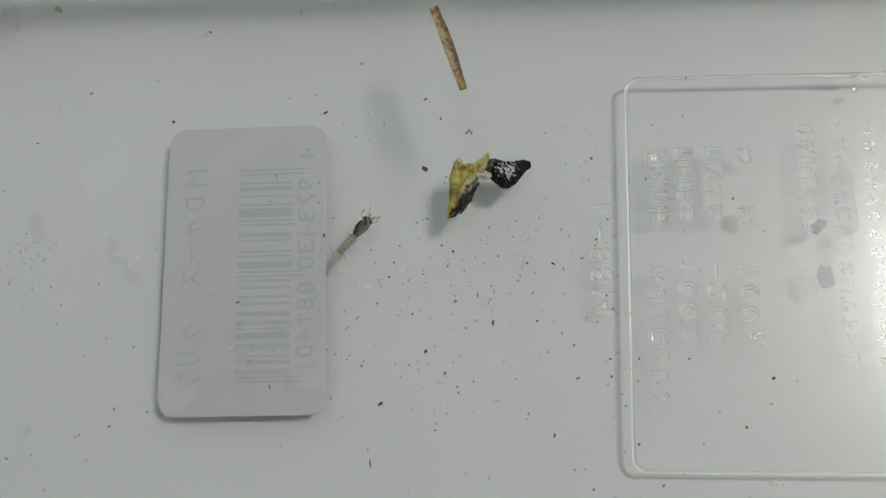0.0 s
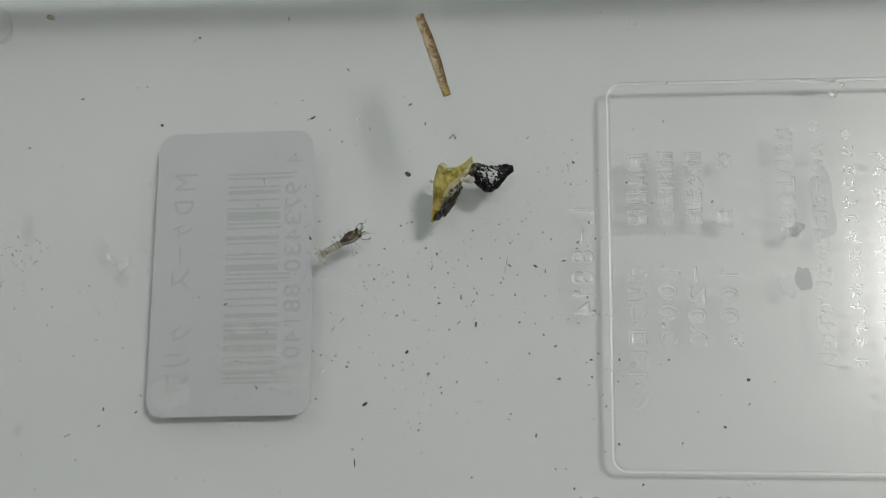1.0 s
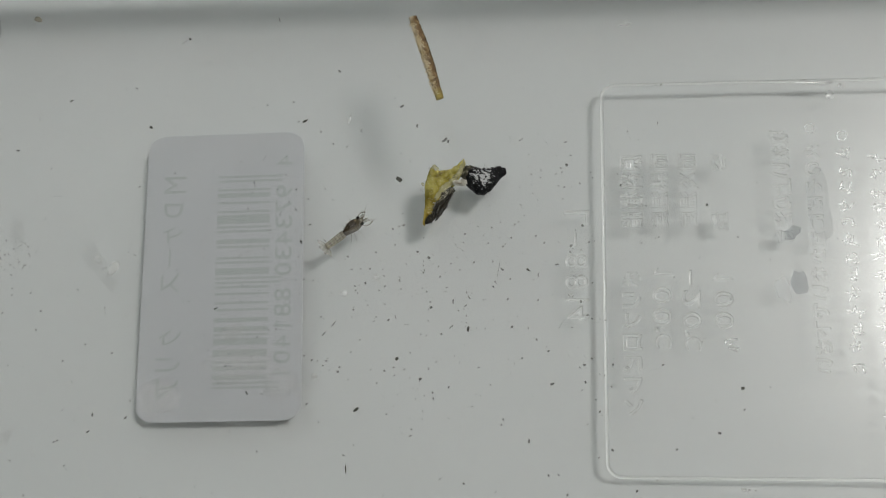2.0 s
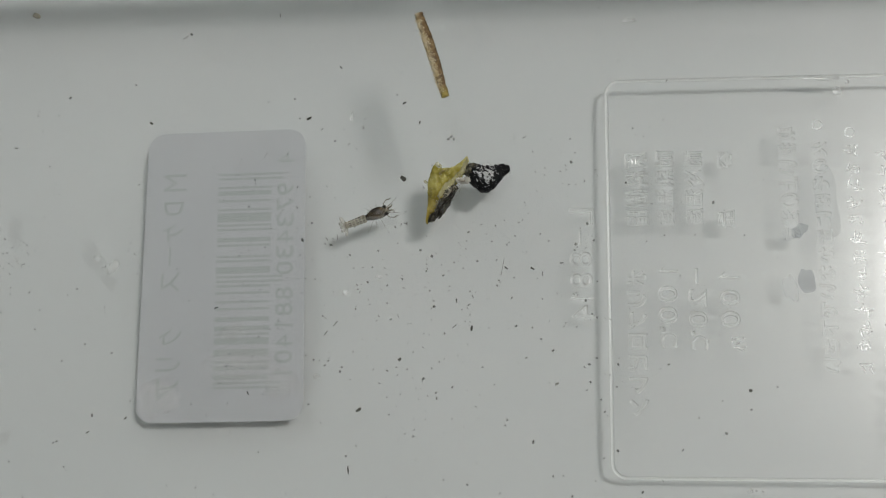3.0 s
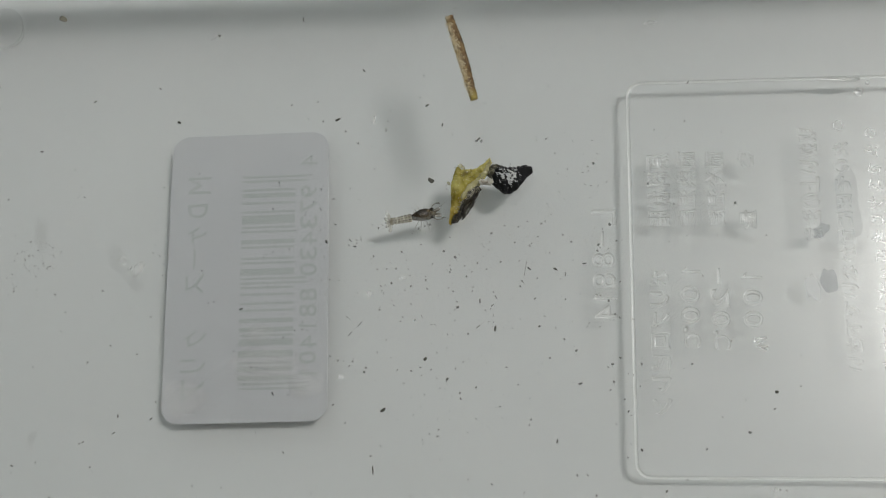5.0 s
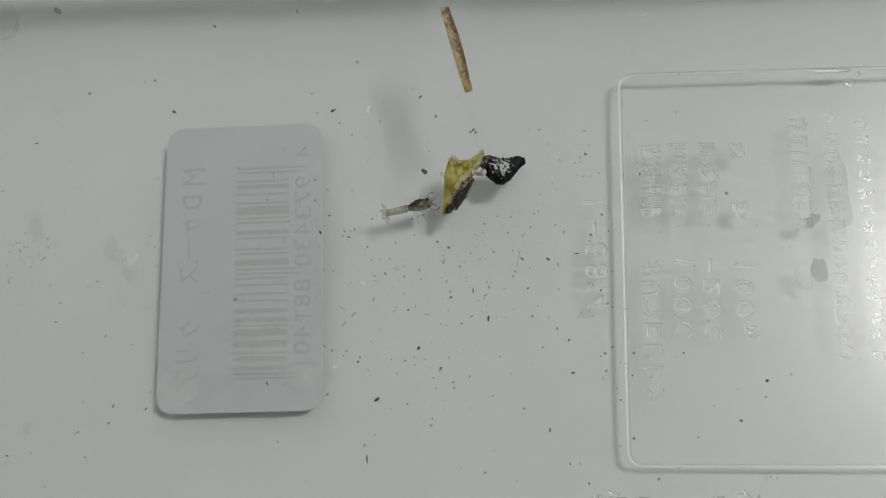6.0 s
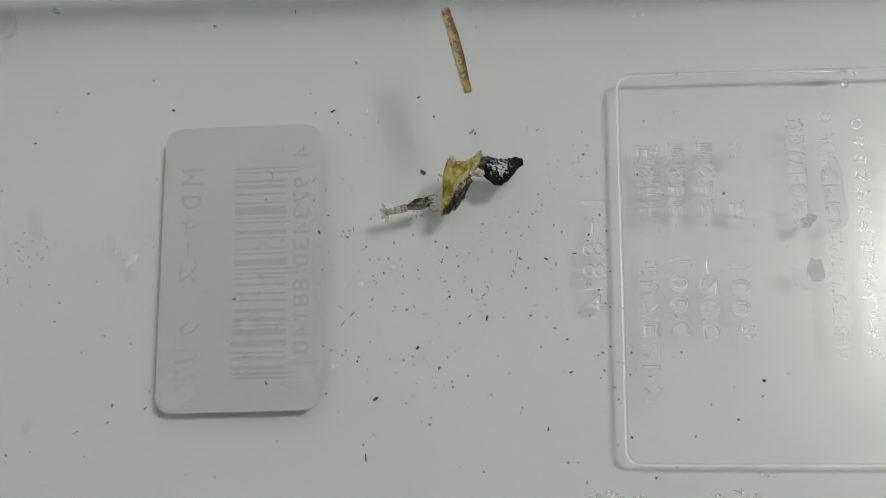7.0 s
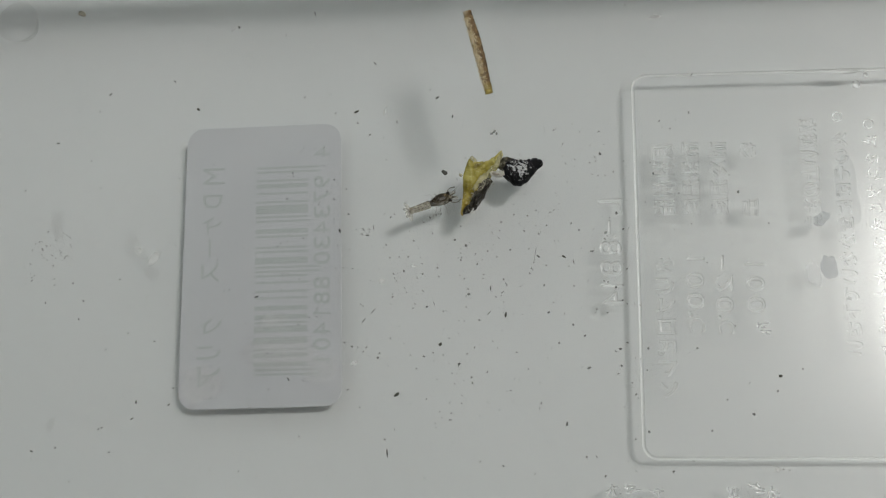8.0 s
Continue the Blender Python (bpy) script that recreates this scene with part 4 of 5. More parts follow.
    for i in range(620):
        x, y = rng.uniform(-58, 58), rng.uniform(-36, 28)
        if x > 24 and i % 2:
            x -= 40
        if i < 30:
            x, y = rng.gauss(-47.5, 2.6), rng.gauss(-1.0, 2.6)
        elif i < 240:
            x, y = rng.gauss(2, 13), rng.gauss(-1, 11)
        s = rng.uniform(0.16, 0.34)
        w = s * rng.uniform(0.45, 0.8)
        m = pose(x * MM, y * MM, (Z_IN + 0.005) * MM, 0, 0, math.degrees(rng.uniform(0, math.pi)))
        n = 6
        jit = [rng.uniform(0.75, 1.1) for _ in range(n)]
        lo = [bm.verts.new(m @ Vector((jit[k] * s / 2 * MM * math.cos(2 * math.pi * k / n), jit[k] * w / 2 * MM * math.sin(2 * math.pi * k / n), 0))) for k in range(n)]
        hi = [bm.verts.new(m @ Vector((s / 2.6 * MM * math.cos(2 * math.pi * k / n), w / 2.6 * MM * math.sin(2 * math.pi * k / n), 0.05 * MM))) for k in range(n)]
        bm.faces.new(hi)
        for k in range(n):
            bm.faces.new((lo[k], lo[(k + 1) % n], hi[(k + 1) % n], hi[k]))
    o = part("fine_debris", bm, M_DUST, smooth=False)
    tagged(o, "fine grey-brown dust settled on the case floor", "debris", kind="stuff")


M_DUST = surface("fine_dust", [(0.35, (0.12, 0.12, 0.10)), (0.65, (0.32, 0.31, 0.27))], 300, 0.8, see_through=0.68)


# ---- the floating straw ----
STRAW = []


def build_straw():
    ax, ay = 0.34, 22.70
    bx, by = 3.44, 13.53
    ln = math.hypot(bx - ax, by - ay)
    t = thing("straw_piece", "short brown flat straw piece floating on the water", "straw")
    bm = bmesh.new()
    rng = random.Random(2)
    n = 40
    rings = []
    for i in range(n + 1):
        s = i / n
        x = (s - 0.5) * ln
        w = 0.42 + 0.14 * math.sin(math.pi * min(1, s * 1.15)) + rng.uniform(-0.035, 0.035)
        c = 0.10 * math.sin(s * 3.0) + rng.uniform(-0.015, 0.015)
        th = 0.16 + rng.uniform(-0.03, 0.05)
        rings.append([(x * MM, (c + w) * MM, 0), (x * MM, (c + 0.5 * w) * MM, (th + rng.uniform(0, 0.05)) * MM), (x * MM, (c - 0.1 * w) * MM, (th * 1.15) * MM), (x * MM, (c - 0.6 * w) * MM, (th + rng.uniform(0, 0.06)) * MM), (x * MM, (c - w) * MM, 0), (x * MM, c * MM, -th * MM)])
    loops(bm, rings, True, True, True)
    blade = part("blade", bm, M_STRAW, t)
    bm = bmesh.new()                       # pale grains clinging to one edge
    for i in range(380):
        s = rng.uniform(0.08, 0.95)
        x, y = (s - 0.5) * ln, 0.10 * math.sin(s * 3.0) - rng.triangular(-0.25, 0.62, 0.45)
        r = bmesh.ops.create_cube(bm, size=rng.uniform(0.04, 0.12) * MM)
        bmesh.ops.transform(bm, verts=r["verts"], matrix=Matrix.Translation((x * MM, y * MM, (0.19 - 0.12 * max(0.0, -y - 0.2)) * MM)) @ Euler((rng.random() * 3, rng.random() * 3, rng.random() * 3)).to_matrix().to_4x4())
    part("grains", bm, M_PALE_GRAIN, blade, "pale grains along one edge", smooth=False)
    bm = bmesh.new()                       # the water climbs to the straw's edge
    edge = lambda o, z: [(x * MM, y * MM, z * MM) for x, y in rounded_rect(-ln / 2 - o, -0.45 - o, ln / 2 + o, 0.45 + o, 0.2 + o)]
    loops(bm, [edge(o, 0.02 + 0.32 * math.exp(-o / 0.8)) for o in (-0.1, 0.1, 0.3, 0.6, 0.9, 1.2, 1.6, 2.0)])
    part("meniscus", bm, M_MENISCUS, t, "curved water edge around the straw")
    STRAW.append(t)


M_PALE_GRAIN = surface("pale_grain", [(0.3, (0.40, 0.30, 0.13)), (0.7, (0.74, 0.66, 0.47))], 2000, 0.5)


# ---- the torn snail ----
def sheet(outline, z_of, thick, subdiv=3, ragged=0.0, seed=1, fold=0.35):
    """A torn flap: an outline in mm, rounded, domed by z_of(x, y) and given thickness."""
    rng = random.Random(seed)
    bm = bmesh.new()
    pts = []
    n = len(outline)
    for i in range(n):
        (x0, y0), (x1, y1) = outline[i], outline[(i + 1) % n]
        k = max(2, int(math.hypot(x1 - x0, y1 - y0) / 0.22))
        for j in range(k):
            s = j / k
            pts.append((x0 + (x1 - x0) * s + rng.uniform(-ragged, ragged), y0 + (y1 - y0) * s + rng.uniform(-ragged, ragged)))
    f = bm.faces.new([bm.verts.new((x, y, 0)) for x, y in pts])
    bmesh.ops.triangulate(bm, faces=[f])
    for _ in range(subdiv):
        es = [e for e in bm.edges if e.calc_length() > 0.22]
        if not es:
            break
        bmesh.ops.subdivide_edges(bm, edges=es, cuts=1)
        bmesh.ops.triangulate(bm, faces=[q for q in bm.faces if len(q.verts) > 3])
    base = list(bm.faces)
    ext = bmesh.ops.extrude_face_region(bm, geom=base)
    for v in [g for g in ext["geom"] if isinstance(g, bmesh.types.BMVert)]:
        v.co.z += thick
    for v in bm.verts:
        v.co.z += z_of(v.co.x, v.co.y) + fold * noise.noise(Vector((v.co.x * 1.3, v.co.y * 0.7, seed))) + 0.4 * fold * noise.noise(Vector((v.co.x * 4, v.co.y * 2.6, seed + 5)))
        v.co *= MM
    return bm


def build_snail():
    ox, oy = 4.39, 7.26
    t = thing("torn_snail", "torn dead snail with yellow flesh and a black conical shell", "snail", at=(ox * MM, oy * MM, Z_IN * MM))
    # yellow flesh: an upright, folded flap
    out = [(1.0, 3.1), (1.15, 2.6), (0.6, 1.2), (-0.3, 0.1), (-1.2, -1.3), (-2.6, -3.1), (-3.5, -4.4), (-3.75, -4.3), (-3.45, -2.6), (-3.4, -0.6), (-3.35, 0.3), (-2.85, 1.7), (-2.65, 2.0), (-2.2, 1.7), (-1.0, 1.8), (0.2, 2.4)]
    flesh = part("flesh", sheet(out, lambda x, y: 0.9 + 1.6 * math.exp(-((x + 2.6) / 1.5) ** 2 - ((y + 0.5) / 2.6) ** 2) + 0.35 * max(0, y), 0.3, 5, 0.05, 3, 0.30), M_FLESH, t, "translucent yellow flesh")
    bm, rng = bmesh.new(), random.Random(21)
    for i in range(14):
        x, y = rng.uniform(-3.3, -1.6), rng.uniform(-2.6, 1.6)
        if i > 9:
            x, y = rng.uniform(-2.6, 0.7), rng.uniform(1.2, 2.3)
        z = 0.9 + 1.6 * math.exp(-((x + 2.6) / 1.5) ** 2 - ((y + 0.5) / 2.6) ** 2) + 0.35 * max(0, y) + 0.5
        bmesh.ops.create_icosphere(bm, subdivisions=1, radius=rng.uniform(0.02, 0.05) * MM, matrix=Matrix.Translation((x * MM, y * MM, z * MM)))
    part("granules", bm, M_PALE_GRAIN, flesh, "small pale granules on the flesh")
    out = [(-0.35, 0.0), (0.0, -0.45), (-0.5, -1.4), (-1.1, -2.5), (-1.35, -3.2), (-2.2, -3.8), (-2.6, -4.3), (-3.3, -4.45), (-3.5, -4.3), (-3.0, -3.6), (-2.3, -2.7), (-2.0, -1.7), (-1.3, -0.7)]
    part("skin", sheet(out, lambda x, y: 1.35 + 0.7 * math.exp(-((x + 2.2) / 1.2) ** 2), 0.35, 5, 0.11, 7, 0.5), M_BARK, t, "dark wrinkled torn skin")
    out = [(-0.3, 0.55), (0.3, 0.75), (1.2, 0.75), (1.4, 0.3), (1.0, -0.1), (0.4, 0.1), (-0.2, 0.15)]
    part("tendon", sheet(out, lambda x, y: 1.6, 0.3, 3, 0.06, 9), M_STRAND, t, "white torn strand")
    out = [(-0.15, 0.42), (0.25, 0.5), (0.75, 0.42), (0.8, 0.22), (0.4, 0.2), (0.0, 0.22)]
    part("strand_band", sheet(out, lambda x, y: 1.98, 0.12, 3, 0.03, 9), M_BAND, t, "grey-brown band across the strand")
    for k, (sx, sy, ex, ey) in enumerate(((-0.35, -0.55, -1.55, -3.0), (-0.75, -0.75, -2.0, -3.3), (-1.2, -1.2, -2.6, -3.9), (-0.9, -2.3, -2.3, -4.2))):
        bm = bmesh.new()                  # folds of the torn skin
        rows = [(sx + (ex - sx) * q + 0.16 * math.sin(q * 5 + k), sy + (ey - sy) * q + 0.1 * math.sin(q * 7 + 2 * k)) for q in (0, 0.15, 0.3, 0.45, 0.6, 0.75, 0.9, 1)]
        tube(bm, [(x * MM, y * MM, (1.85 + 0.7 * math.exp(-((x + 2.2) / 1.2) ** 2) + 0.1 * math.sin(x * 6)) * MM) for x, y in rows], [w * MM for w in (0.04, 0.12, 0.17, 0.13, 0.18, 0.15, 0.1, 0.04)], 8)
        part("skin_fold", bm, M_BARK, t, "dark glossy fold of skin")
    out = [(0.55, 1.1), (0.9, 1.9), (1.3, 2.35), (1.9, 2.2), (2.5, 2.1), (2.3, 1.5), (1.9, 0.9), (1.2, 0.7)]
    part("shell_lip", sheet(out, lambda x, y: 1.35 + 0.2 * x, 0.35, 4, 0.16, 12, 0.9), M_LIP, t, "olive-brown broken shell lip")
    out = [(1.0, 2.95), (1.1, 2.3), (0.4, 1.0), (-0.4, 0.15), (-1.3, -0.75), (-2.1, -1.9), (-2.35, -1.6), (-1.6, -0.2), (-0.7, 0.75), (0.2, 1.6)]
    part("membrane", sheet(out, lambda x, y: 1.25 + 1.6 * math.exp(-((x + 2.6) / 1.5) ** 2 - ((y + 0.5) / 2.6) ** 2) + 0.35 * max(0, y), 0.14, 4, 0.06, 3, 0.30), M_MEMBRANE, t, "pale torn membrane along the flesh")
    for x, y, rad in ((-2.45, 2.35, 0.3), (-2.1, 2.15, 0.22), (-3.75, 0.35, 0.2)):
        bm = bmesh.new()
        bmesh.ops.create_icosphere(bm, subdivisions=3, radius=rad * MM, matrix=Matrix.Translation((x * MM, y * MM, 1.5 * MM)))
        for v in bm.verts:
            v.co += v.co.normalized() * 0.12 * MM * noise.noise(v.co * 2600)
        part("shred", bm, M_MEMBRANE, t, "pale soft shred of flesh")
    bm, rng = bmesh.new(), random.Random(31)
    for i in range(260):
        s = rng.random() ** 1.7
        x, y = -0.5 - 1.9 * s + rng.gauss(0, 0.28), -0.45 - 2.3 * s + rng.gauss(0, 0.25)
        z = 1.72 + 0.7 * math.exp(-((x + 2.2) / 1.2) ** 2) + 0.5 * noise.noise(Vector((x * 1.3, y * 0.7, 7))) + 0.2 * noise.noise(Vector((x * 4, y * 2.6, 12)))
        bmesh.ops.create_icosphere(bm, subdivisions=1, radius=rng.uniform(0.025, 0.06) * MM, matrix=Matrix.Translation((x * MM, y * MM, z * MM)) @ Euler((0, 0, rng.random() * 3)).to_matrix().to_4x4() @ Matrix.Diagonal((rng.uniform(0.8, 2.4), 0.8, 0.5, 1)))
    part("skin_granules", bm, M_GRANULE, t, "grey granules on the skin")
    # conical shell
    bx, by = 5.19, 8.27
    tx, ty = 10.07, 9.11
    base, tip = Vector((bx - ox, by - oy, 1.3)), Vector((tx - ox, ty - oy, 1.0))
    ax = tip - base
    ln = ax.length
    d = ax.normalized()
    u = d.cross(Vector((0, 0, 1))).normalized()
    w = u.cross(d)
    rng = random.Random(8)
    def girth(s):
        r = 1.55 * math.sin(math.pi * min(1.0, (s + 0.06) * 1.28)) ** 0.8 if s < 0.36 else 1.55 * (1 - ((s - 0.36) / 0.64)) ** 0.85 + 0.3 * (s - 0.36) / 0.64
        return max(0.22, r)
    def centre(s):
        # the body whorl sags to one side, the tip rises
        return base + ax * s + u * (0.80 * math.sin(math.pi * min(1, s * 1.1)) ** 1.5)
    rings = []
    n = 30
    for i in range(44):
        s = i / 43
        r = girth(s)
        ring = []
        for k in range(n):
            a = 2 * math.pi * k / n
            seam = 0.10 * abs(math.sin(math.pi * (s * 6.0) + a / 2)) ** 0.6 - 0.05
            q = r * (1 + seam) * (1 + 0.07 * noise.noise(Vector((math.cos(a) * 2.5, math.sin(a) * 2.5, s * 11))))
            if s > 0.3:                        # knobs along the shoulder
                q *= 1 + 0.16 * max(0.0, math.cos(a - 2.75)) ** 6 * abs(math.sin(s * 34)) ** 0.7
            ring.append((centre(s) + q * (math.cos(a) * u + 0.8 * math.sin(a) * w)) * MM)
        rings.append(ring)
    bm = bmesh.new()
    loops(bm, rings, True, True, True)
    shell = part("shell", bm, M_SHELL, t, "black ridged conical shell")
    bm = bmesh.new()
    for i in range(2600):
        s = min(0.95, max(0.03, rng.gauss(0.43, 0.095)))
        a = rng.gauss(1.85, 0.30)
        if i > 2300:
            s, a = rng.uniform(0.45, 0.97), rng.gauss(2.6, 0.25)
        patch = noise.noise(Vector((s * 15, a * 4.2, 4.0))) + 0.45 * noise.noise(Vector((s * 45, a * 12, 9.0)))
        if patch < (0.30 if i > 2300 else 0.02):
            continue
        p = centre(s) + (girth(s) * 1.08 + 0.01) * (math.cos(a) * u + 0.8 * math.sin(a) * w)
        q = bmesh.ops.create_icosphere(bm, subdivisions=1, radius=rng.choice((0.025, 0.03, 0.035, 0.04, 0.05, 0.06, 0.08)) * MM)
        for v in q["verts"]:
            v.co *= rng.uniform(0.7, 1.25)
        flat = (math.cos(a) * u + 0.8 * math.sin(a) * w).to_track_quat("Z", "Y").to_matrix().to_4x4()
        bmesh.ops.transform(bm, verts=q["verts"], matrix=Matrix.Translation(p * MM) @ flat @ Euler((rng.gauss(0, 0.35), rng.gauss(0, 0.35), rng.random() * 6)).to_matrix().to_4x4() @ Matrix.Diagonal((rng.uniform(0.9, 1.9), rng.uniform(0.6, 1.0), 0.4, 1)))
    part("crust", bm, M_CRUST, shell, "white grainy crust", smooth=False)


# ---- the shrimp ----
SHRIMP = []


def build_shrimp():
    """Head towards +x, centre of the body at the origin, mm."""
    t = thing("young_shrimp", "small translucent brown young shrimp", "shrimp")
    def hull(xs, ws, hs, zs, n=14):
        bm = bmesh.new()
        loops(bm, [[(x * MM, w * math.cos(2 * math.pi * k / n) * MM, (z + h * math.sin(2 * math.pi * k / n)) * MM) for k in range(n)] for x, w, h, z in zip(xs, ws, hs, zs)], True, True, True)
        return bm
    part("carapace", hull((-0.35, -0.2, 0.2, 0.8, 1.4, 1.9, 2.2, 2.5), (0.27, 0.33, 0.46, 0.61, 0.67, 0.57, 0.38, 0.08), (0.4, 0.48, 0.56, 0.6, 0.55, 0.42, 0.25, 0.05), (0, 0.02, 0.05, 0.05, 0.04, 0.03, 0.05, 0.1), 20), M_SHIELD, t, "brown mottled clear carapace")
    inner = hull((-0.32, 0.1, 0.5, 0.95, 1.4, 1.75, 2.1), (0.05, 0.22, 0.40, 0.52, 0.52, 0.40, 0.12), (0.1, 0.2, 0.28, 0.36, 0.34, 0.24, 0.06), (0.2, 0.26, 0.3, 0.3, 0.27, 0.2, 0.16))
    bmesh.ops.translate(inner, verts=inner.verts, vec=(0, 0.17 * MM, 0))
    part("gut", inner, M_CARAPACE, t, "dark gut showing through the carapace")
    bm, rng = bmesh.new(), random.Random(17)
    for i in range(46):
        px, a = rng.uniform(-0.1, 2.1), rng.uniform(0.35, math.pi - 0.35)
        k = 1 - 0.45 * abs(px - 0.8) / 1.3
        bmesh.ops.create_icosphere(bm, subdivisions=1, radius=rng.uniform(0.03, 0.075) * MM, matrix=Matrix.Translation((px * MM, 0.72 * k * math.cos(a) * MM, (0.06 + 0.6 * k * math.sin(a)) * MM)) @ Matrix.Diagonal((1.6, 0.9, 0.4, 1)))
    part("pigment", bm, M_CARAPACE, t, "dark pigment blotches")
    x = -0.3
    for i in range(6):
        w = 0.50 - 0.022 * i
        l = 0.41
        seg = part("segment", hull((x, x - 0.08, x - l + 0.06, x - l - 0.02), (w * 0.9, w, w * 0.98, w * 0.84), (w * 0.8, w * 0.9, w * 0.88, w * 0.74), (0, 0, -0.01, -0.02)), M_ABDOMEN, t, "clear banded tail segment")
        bm = bmesh.new()                  # pigment dots along the segment
        for y in (-0.27, 0.0, 0.27):
            bmesh.ops.create_uvsphere(bm, u_segments=8, v_segments=5, radius=0.085 * MM, matrix=Matrix.Translation(((x - 0.2 + 0.05 * math.sin(i * 2.1 + y * 9)) * MM, y * MM, (0.82 * w) * MM)) @ Matrix.Diagonal((1.7, 0.7, 0.6, 1)))
        part("pigment", bm, M_CARAPACE, seg, "dark pigment spots")
        x -= l
    for a, ln, w in ((0, 0.7, 0.16), (40, 0.9, 0.22), (-40, 0.9, 0.22), (76, 1.25, 0.24), (-76, 1.25, 0.24)):
        bm = hull((0, -0.15, -0.5 * ln, -0.85 * ln, -ln), (0.08, w * 0.7, w, w * 0.8, w * 0.2), (0.05, 0.05, 0.04, 0.03, 0.01), (0, 0, 0, 0, 0), 10)
        o = part("tail_fin", bm, M_FIN, t, "clear tail fin blade")
        o.matrix_basis = pose((x + 0.05) * MM, 0, -0.02 * MM, 0, 0, -a)
    for s in (-1, 1):
        bm = bmesh.new()
        bmesh.ops.create_uvsphere(bm, u_segments=14, v_segments=10, radius=0.195 * MM, matrix=Matrix.Translation((2.08 * MM, s * 0.44 * MM, 0.3 * MM)) @ Matrix.Diagonal((1.15, 0.95, 1, 1)))
        eye = part("eye", bm, M_EYE, t, "black stalked eye")
        bm = bmesh.new()
        tube(bm, [(1.95 * MM, s * 0.3 * MM, 0.2 * MM), (2.06 * MM, s * 0.5 * MM, 0.28 * MM)], [0.1 * MM, 0.12 * MM])
        part("eye_stalk", bm, M_CARAPACE, eye, "brown eye stalk")
        bm = bmesh.new()
        tube(bm, [(2.3 * MM, s * 0.12 * MM, 0.1 * MM), (2.75 * MM, s * 0.2 * MM, 0.15 * MM), (3.0 * MM, s * 0.28 * MM, 0.15 * MM)], [0.1 * MM, 0.08 * MM, 0.03 * MM])
        part("antennule", bm, M_LIMB, t)
        bm = bmesh.new()
        tube(bm, [(2.2 * MM, s * 0.35 * MM, 0.0), (2.7 * MM, s * 0.5 * MM, 0.05 * MM), (3.3 * MM, s * 0.72 * MM, 0.1 * MM), (4.0 * MM, s * 1.15 * MM, 0.05 * MM)], [0.035 * MM, 0.028 * MM, 0.02 * MM, 0.008 * MM], 5)
        part("antenna", bm, M_LIMB_CLEAR, t)
        bm = hull((0, 0.2, 0.55, 0.8, 0.95), (0.06, 0.13, 0.15, 0.11, 0.03), (0.04, 0.05, 0.05, 0.04, 0.01), (0, 0, 0, 0, 0), 10)
        o = part("antennal_scale", bm, M_FIN, t, "clear pointed scale beside the head")
        o.matrix_basis = pose(2.15 * MM, s * 0.24 * MM, 0.02 * MM, 0, 0, s * 12)
        # the clawed front leg, swinging from its shoulder
        bm = bmesh.new()
        tube(bm, [(0, 0, 0), (0.45 * MM, s * 0.5 * MM, 0.1 * MM), (0.95 * MM, s * 0.62 * MM, 0.08 * MM)], [0.055 * MM, 0.045 * MM, 0.05 * MM], 6)
        claw = tube(bmesh.new(), [(0.93 * MM, s * 0.62 * MM, 0.08 * MM), (1.1 * MM, s * 0.54 * MM, 0.05 * MM), (1.4 * MM, s * 0.35 * MM, 0)], [0.05 * MM, 0.07 * MM, 0.015 * MM], 6)
        tube(claw, [(1.1 * MM, s * 0.52 * MM, 0.05 * MM), (1.5 * MM, s * 0.5 * MM, 0.02 * MM)], [0.05 * MM, 0.012 * MM], 5)
        o = part("claw_leg", bm, M_LIMB, t, "thin dark-tipped claw leg")
        part("claw", claw, M_CLAW, o, "dark pincer tip")
        SHRIMP.append((o, s))
        for k, (lx, sw) in enumerate(((1.1, 10), (0.75, -25), (0.45, -55))):
            a = radians(sw)
            r1, r2 = 0.95, 1.55
            p1 = Vector((lx + 0.6 * r1 * math.sin(a) + 0.1, s * (0.45 + r1 * 0.6), 0.25))
            p2 = Vector((lx + r2 * math.sin(a) * 0.9, s * (0.5 + r2 * 0.72 * math.cos(a) + 0.25), -0.95))
            bm = bmesh.new()
            tube(bm, [Vector((lx, s * 0.4, -0.2)) * MM, p1 * MM, ((p1 + p2) / 2 + Vector((0.05, 0.06 * s, 0))) * MM, p2 * MM], [0.03 * MM, 0.022 * MM, 0.016 * MM, 0.008 * MM], 5)
            part("walking_leg", bm, M_LIMB_CLEAR, t, "hair-thin clear walking leg")
    SHRIMP.insert(0, (t, 0))


M_STRAND = surface("torn_strand", [(0.35, (0.52, 0.50, 0.43)), (0.65, (0.78, 0.77, 0.71))], 1500, 0.35, 0.5, see_through=0.15)
M_GRANULE = surface("skin_granule", [(0.35, (0.22, 0.20, 0.14)), (0.65, (0.58, 0.55, 0.44))], 1500, 0.4)
M_BAND = surface("band", [(0.35, (0.20, 0.18, 0.14)), (0.65, (0.42, 0.39, 0.32))], 1500, 0.4, 0.4)
M_LIMB_CLEAR = surface("clear_limb", [(0.35, (0.2, 0.19, 0.15)), (0.7, (0.45, 0.43, 0.38))], 2500, 0.45, see_through=0.45)


build_room()
build_table()
build_lamp(LAMP_POS, 0.185, 0.09, "rectangular white ceiling lamp, switched on")
build_fill_uplighter()
build_case()
build_water()
build_label()
build_air_pockets(bpy.data.objects["barcode_label"])
build_wet_patches()
build_light_spot()
build_pale_spots()
build_streaks()
build_snail()
build_straw()
build_shrimp()
build_debris()


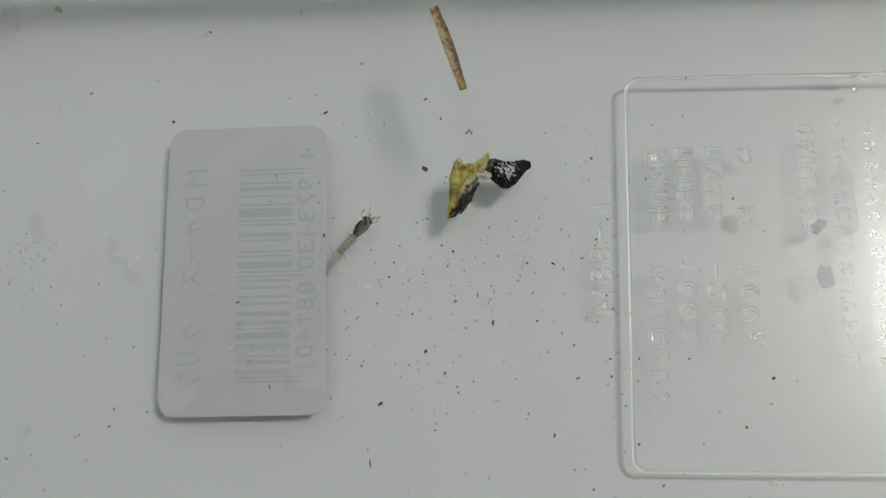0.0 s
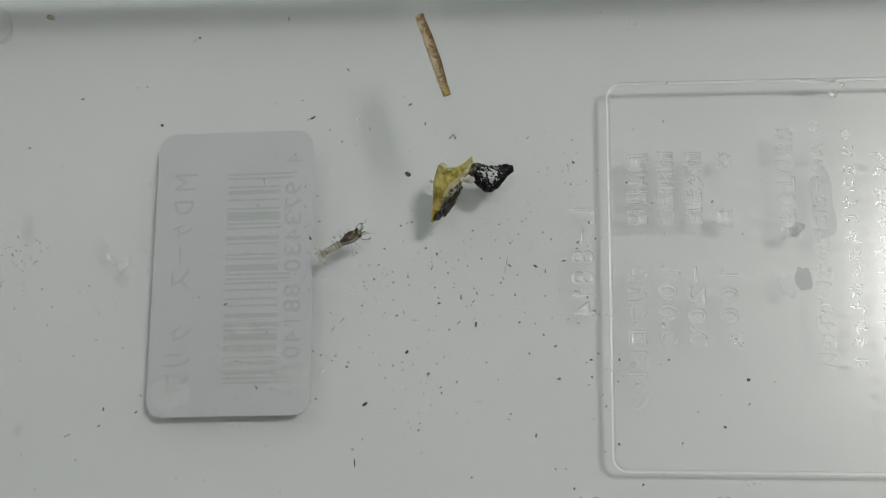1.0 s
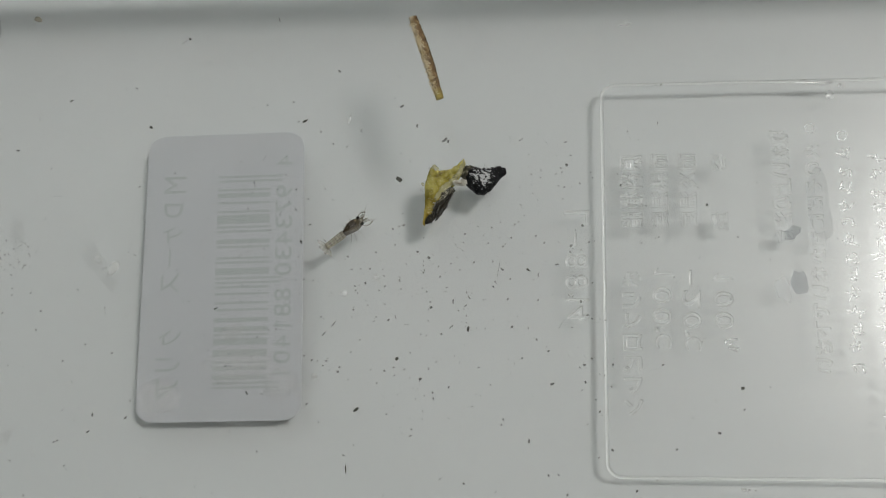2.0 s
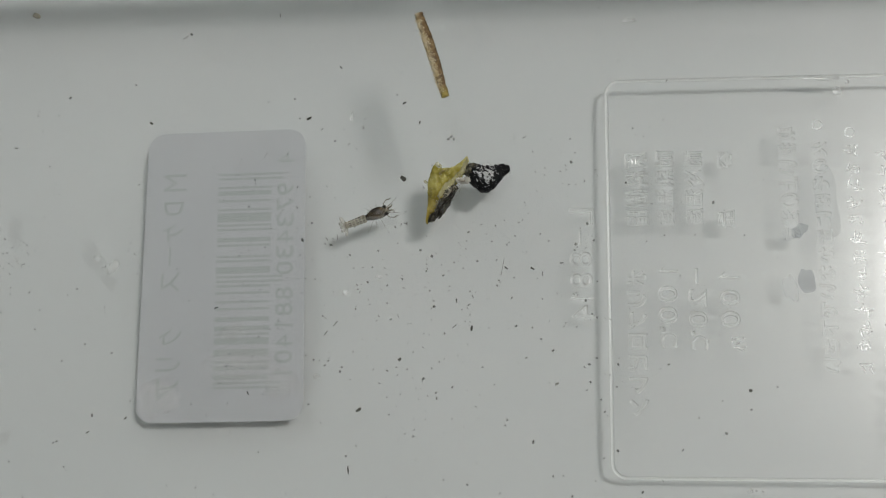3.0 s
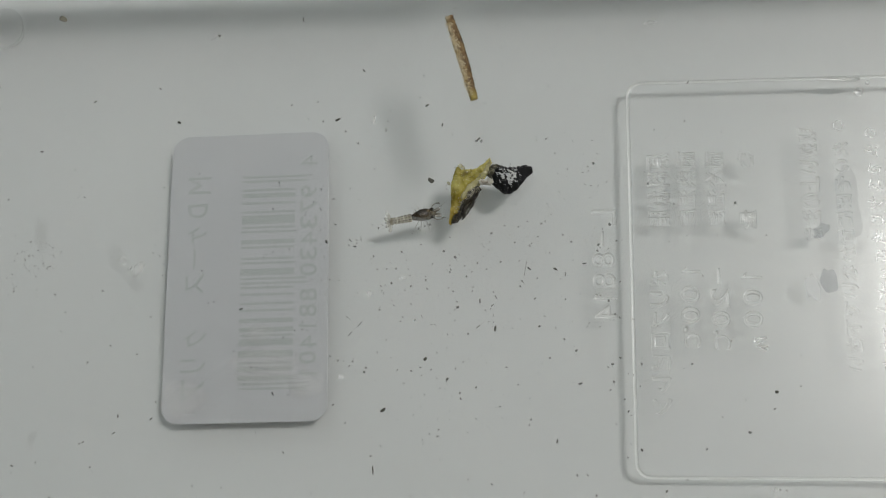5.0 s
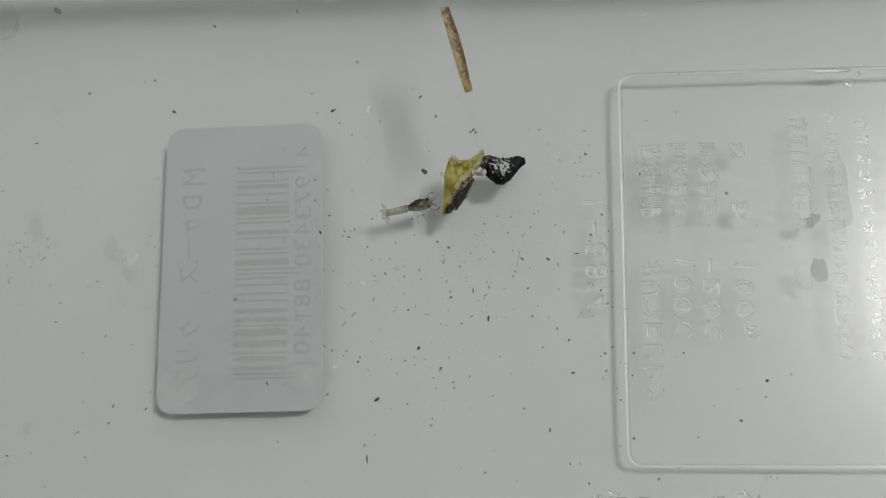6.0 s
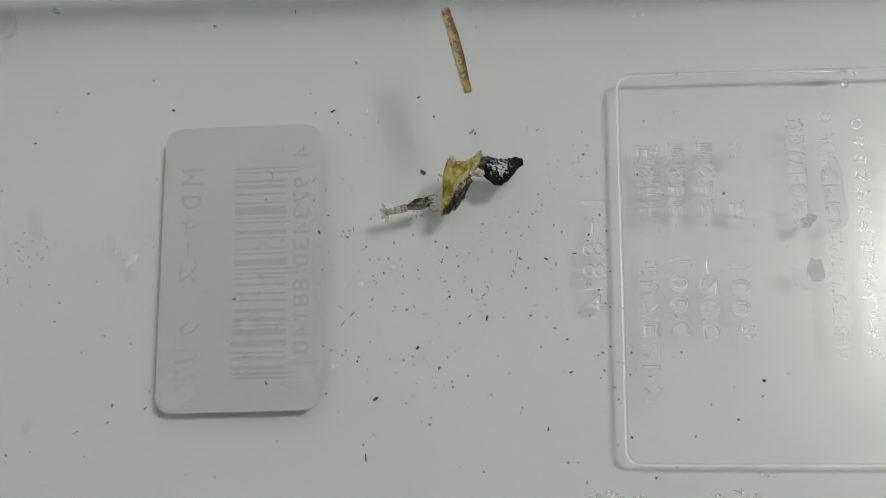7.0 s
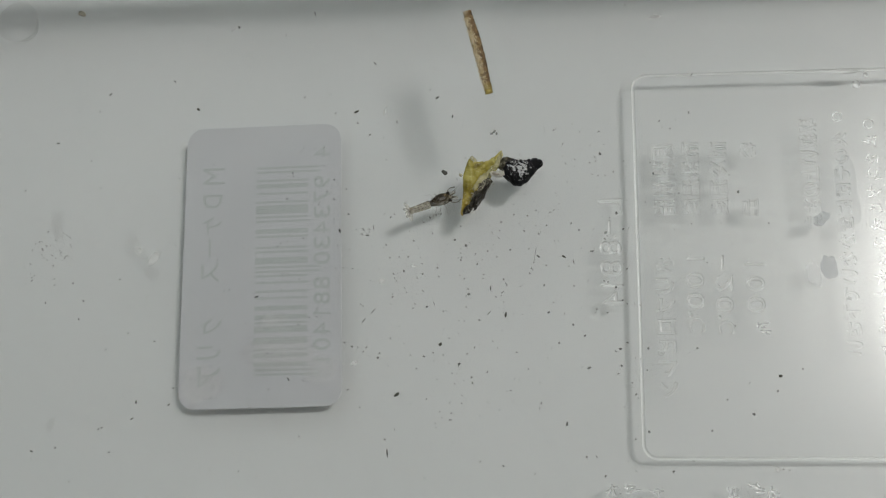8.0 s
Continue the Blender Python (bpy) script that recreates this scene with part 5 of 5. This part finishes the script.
def motions():
    # shrimp: seconds, place of the head, heading, dip of the head
    body = [
        (0, -8.33, 2.82, 51.1, 9), (0.5, -7.92, 2.44, 40.1, 6), (1, -7.72, 1.71, 32.9, 9), (1.5, -7.45, 1.45, 31.0, 10),
        (1.7, -7.27, 2.40, 41.1, 8), (2.8, -4.32, 4.52, 26.6, 6), (3, -3.88, 4.48, 21.4, 3), (3.5, -3.41, 4.08, 12.8, 3),
        (4, -2.32, 4.26, 14.7, 0), (4.5, -1.55, 4.30, 16.4, 6), (5, -1.21, 4.28, 11.5, 4), (6.5, -0.89, 4.41, 15.4, 6),
        (7, -0.86, 4.48, 14.7, 6), (7.5, -0.89, 4.59, 15.4, 9), (8, -0.60, 4.96, 21.4, 8)]
    rows = []
    for t, x, y, yaw, dip in body:
        a, f = radians(yaw), 2.08 * math.cos(radians(dip))
        rows.append((t, pose((x - f * math.cos(a)) * MM, (y - f * math.sin(a)) * MM, (5.45 + 0.02 * dip) * MM, 0, dip, yaw)))
    walk(SHRIMP[0][0], rows)
    for leg, s in SHRIMP[1:]:
        rows = []
        for i in range(33):
            t = i * 0.25
            a = s * (8 + 14 * math.sin(2.3 * t + 1.1 * s) + 6 * math.sin(5.1 * t + s))
            rows.append((t, pose(1.9 * MM, s * 0.3 * MM, -0.15 * MM, 0, 8 * math.sin(3.1 * t + s), a)))
        walk(leg, rows)
    # the feeding shrimp tugs the snail a little
    snail = bpy.data.objects["torn_snail"]
    sx, sy, sz = snail.location
    walk(snail, [(q, pose(sx + dx * MM, sy + dy * MM, sz, 0, 0, turn)) for q, dx, dy, turn in ((0, 0, 0, 0), (6.5, 0, 0, 0), (7, -0.03, -0.08, 0), (7.5, 0.03, -0.14, -0.3), (8, 0.14, -0.24, -0.8))])
    t = STRAW[0]
    ends = [(0, 0.25, 22.80, 3.42, 13.73), (3, 1.14, 22.57, 4.07, 13.36), (5, 1.84, 22.47, 4.55, 13.17), (8, 2.45, 22.27, 4.78, 12.99)]
    walk(t, [(q, pose((ax + bx) / 2 * MM, (ay + by) / 2 * MM, (Z_WATER - 0.02) * MM, 0, 0, math.degrees(math.atan2(by - ay, bx - ax)))) for q, ax, ay, bx, by in ends])
    for o, turn, places in FLOATING:
        walk(o, [(q, pose(x * MM, y * MM, (Z_WATER - 0.1) * MM, 0, 0, turn - 0.4 * q)) for q, (x, y) in zip((0, 3, 5, 8), places)])


motions()
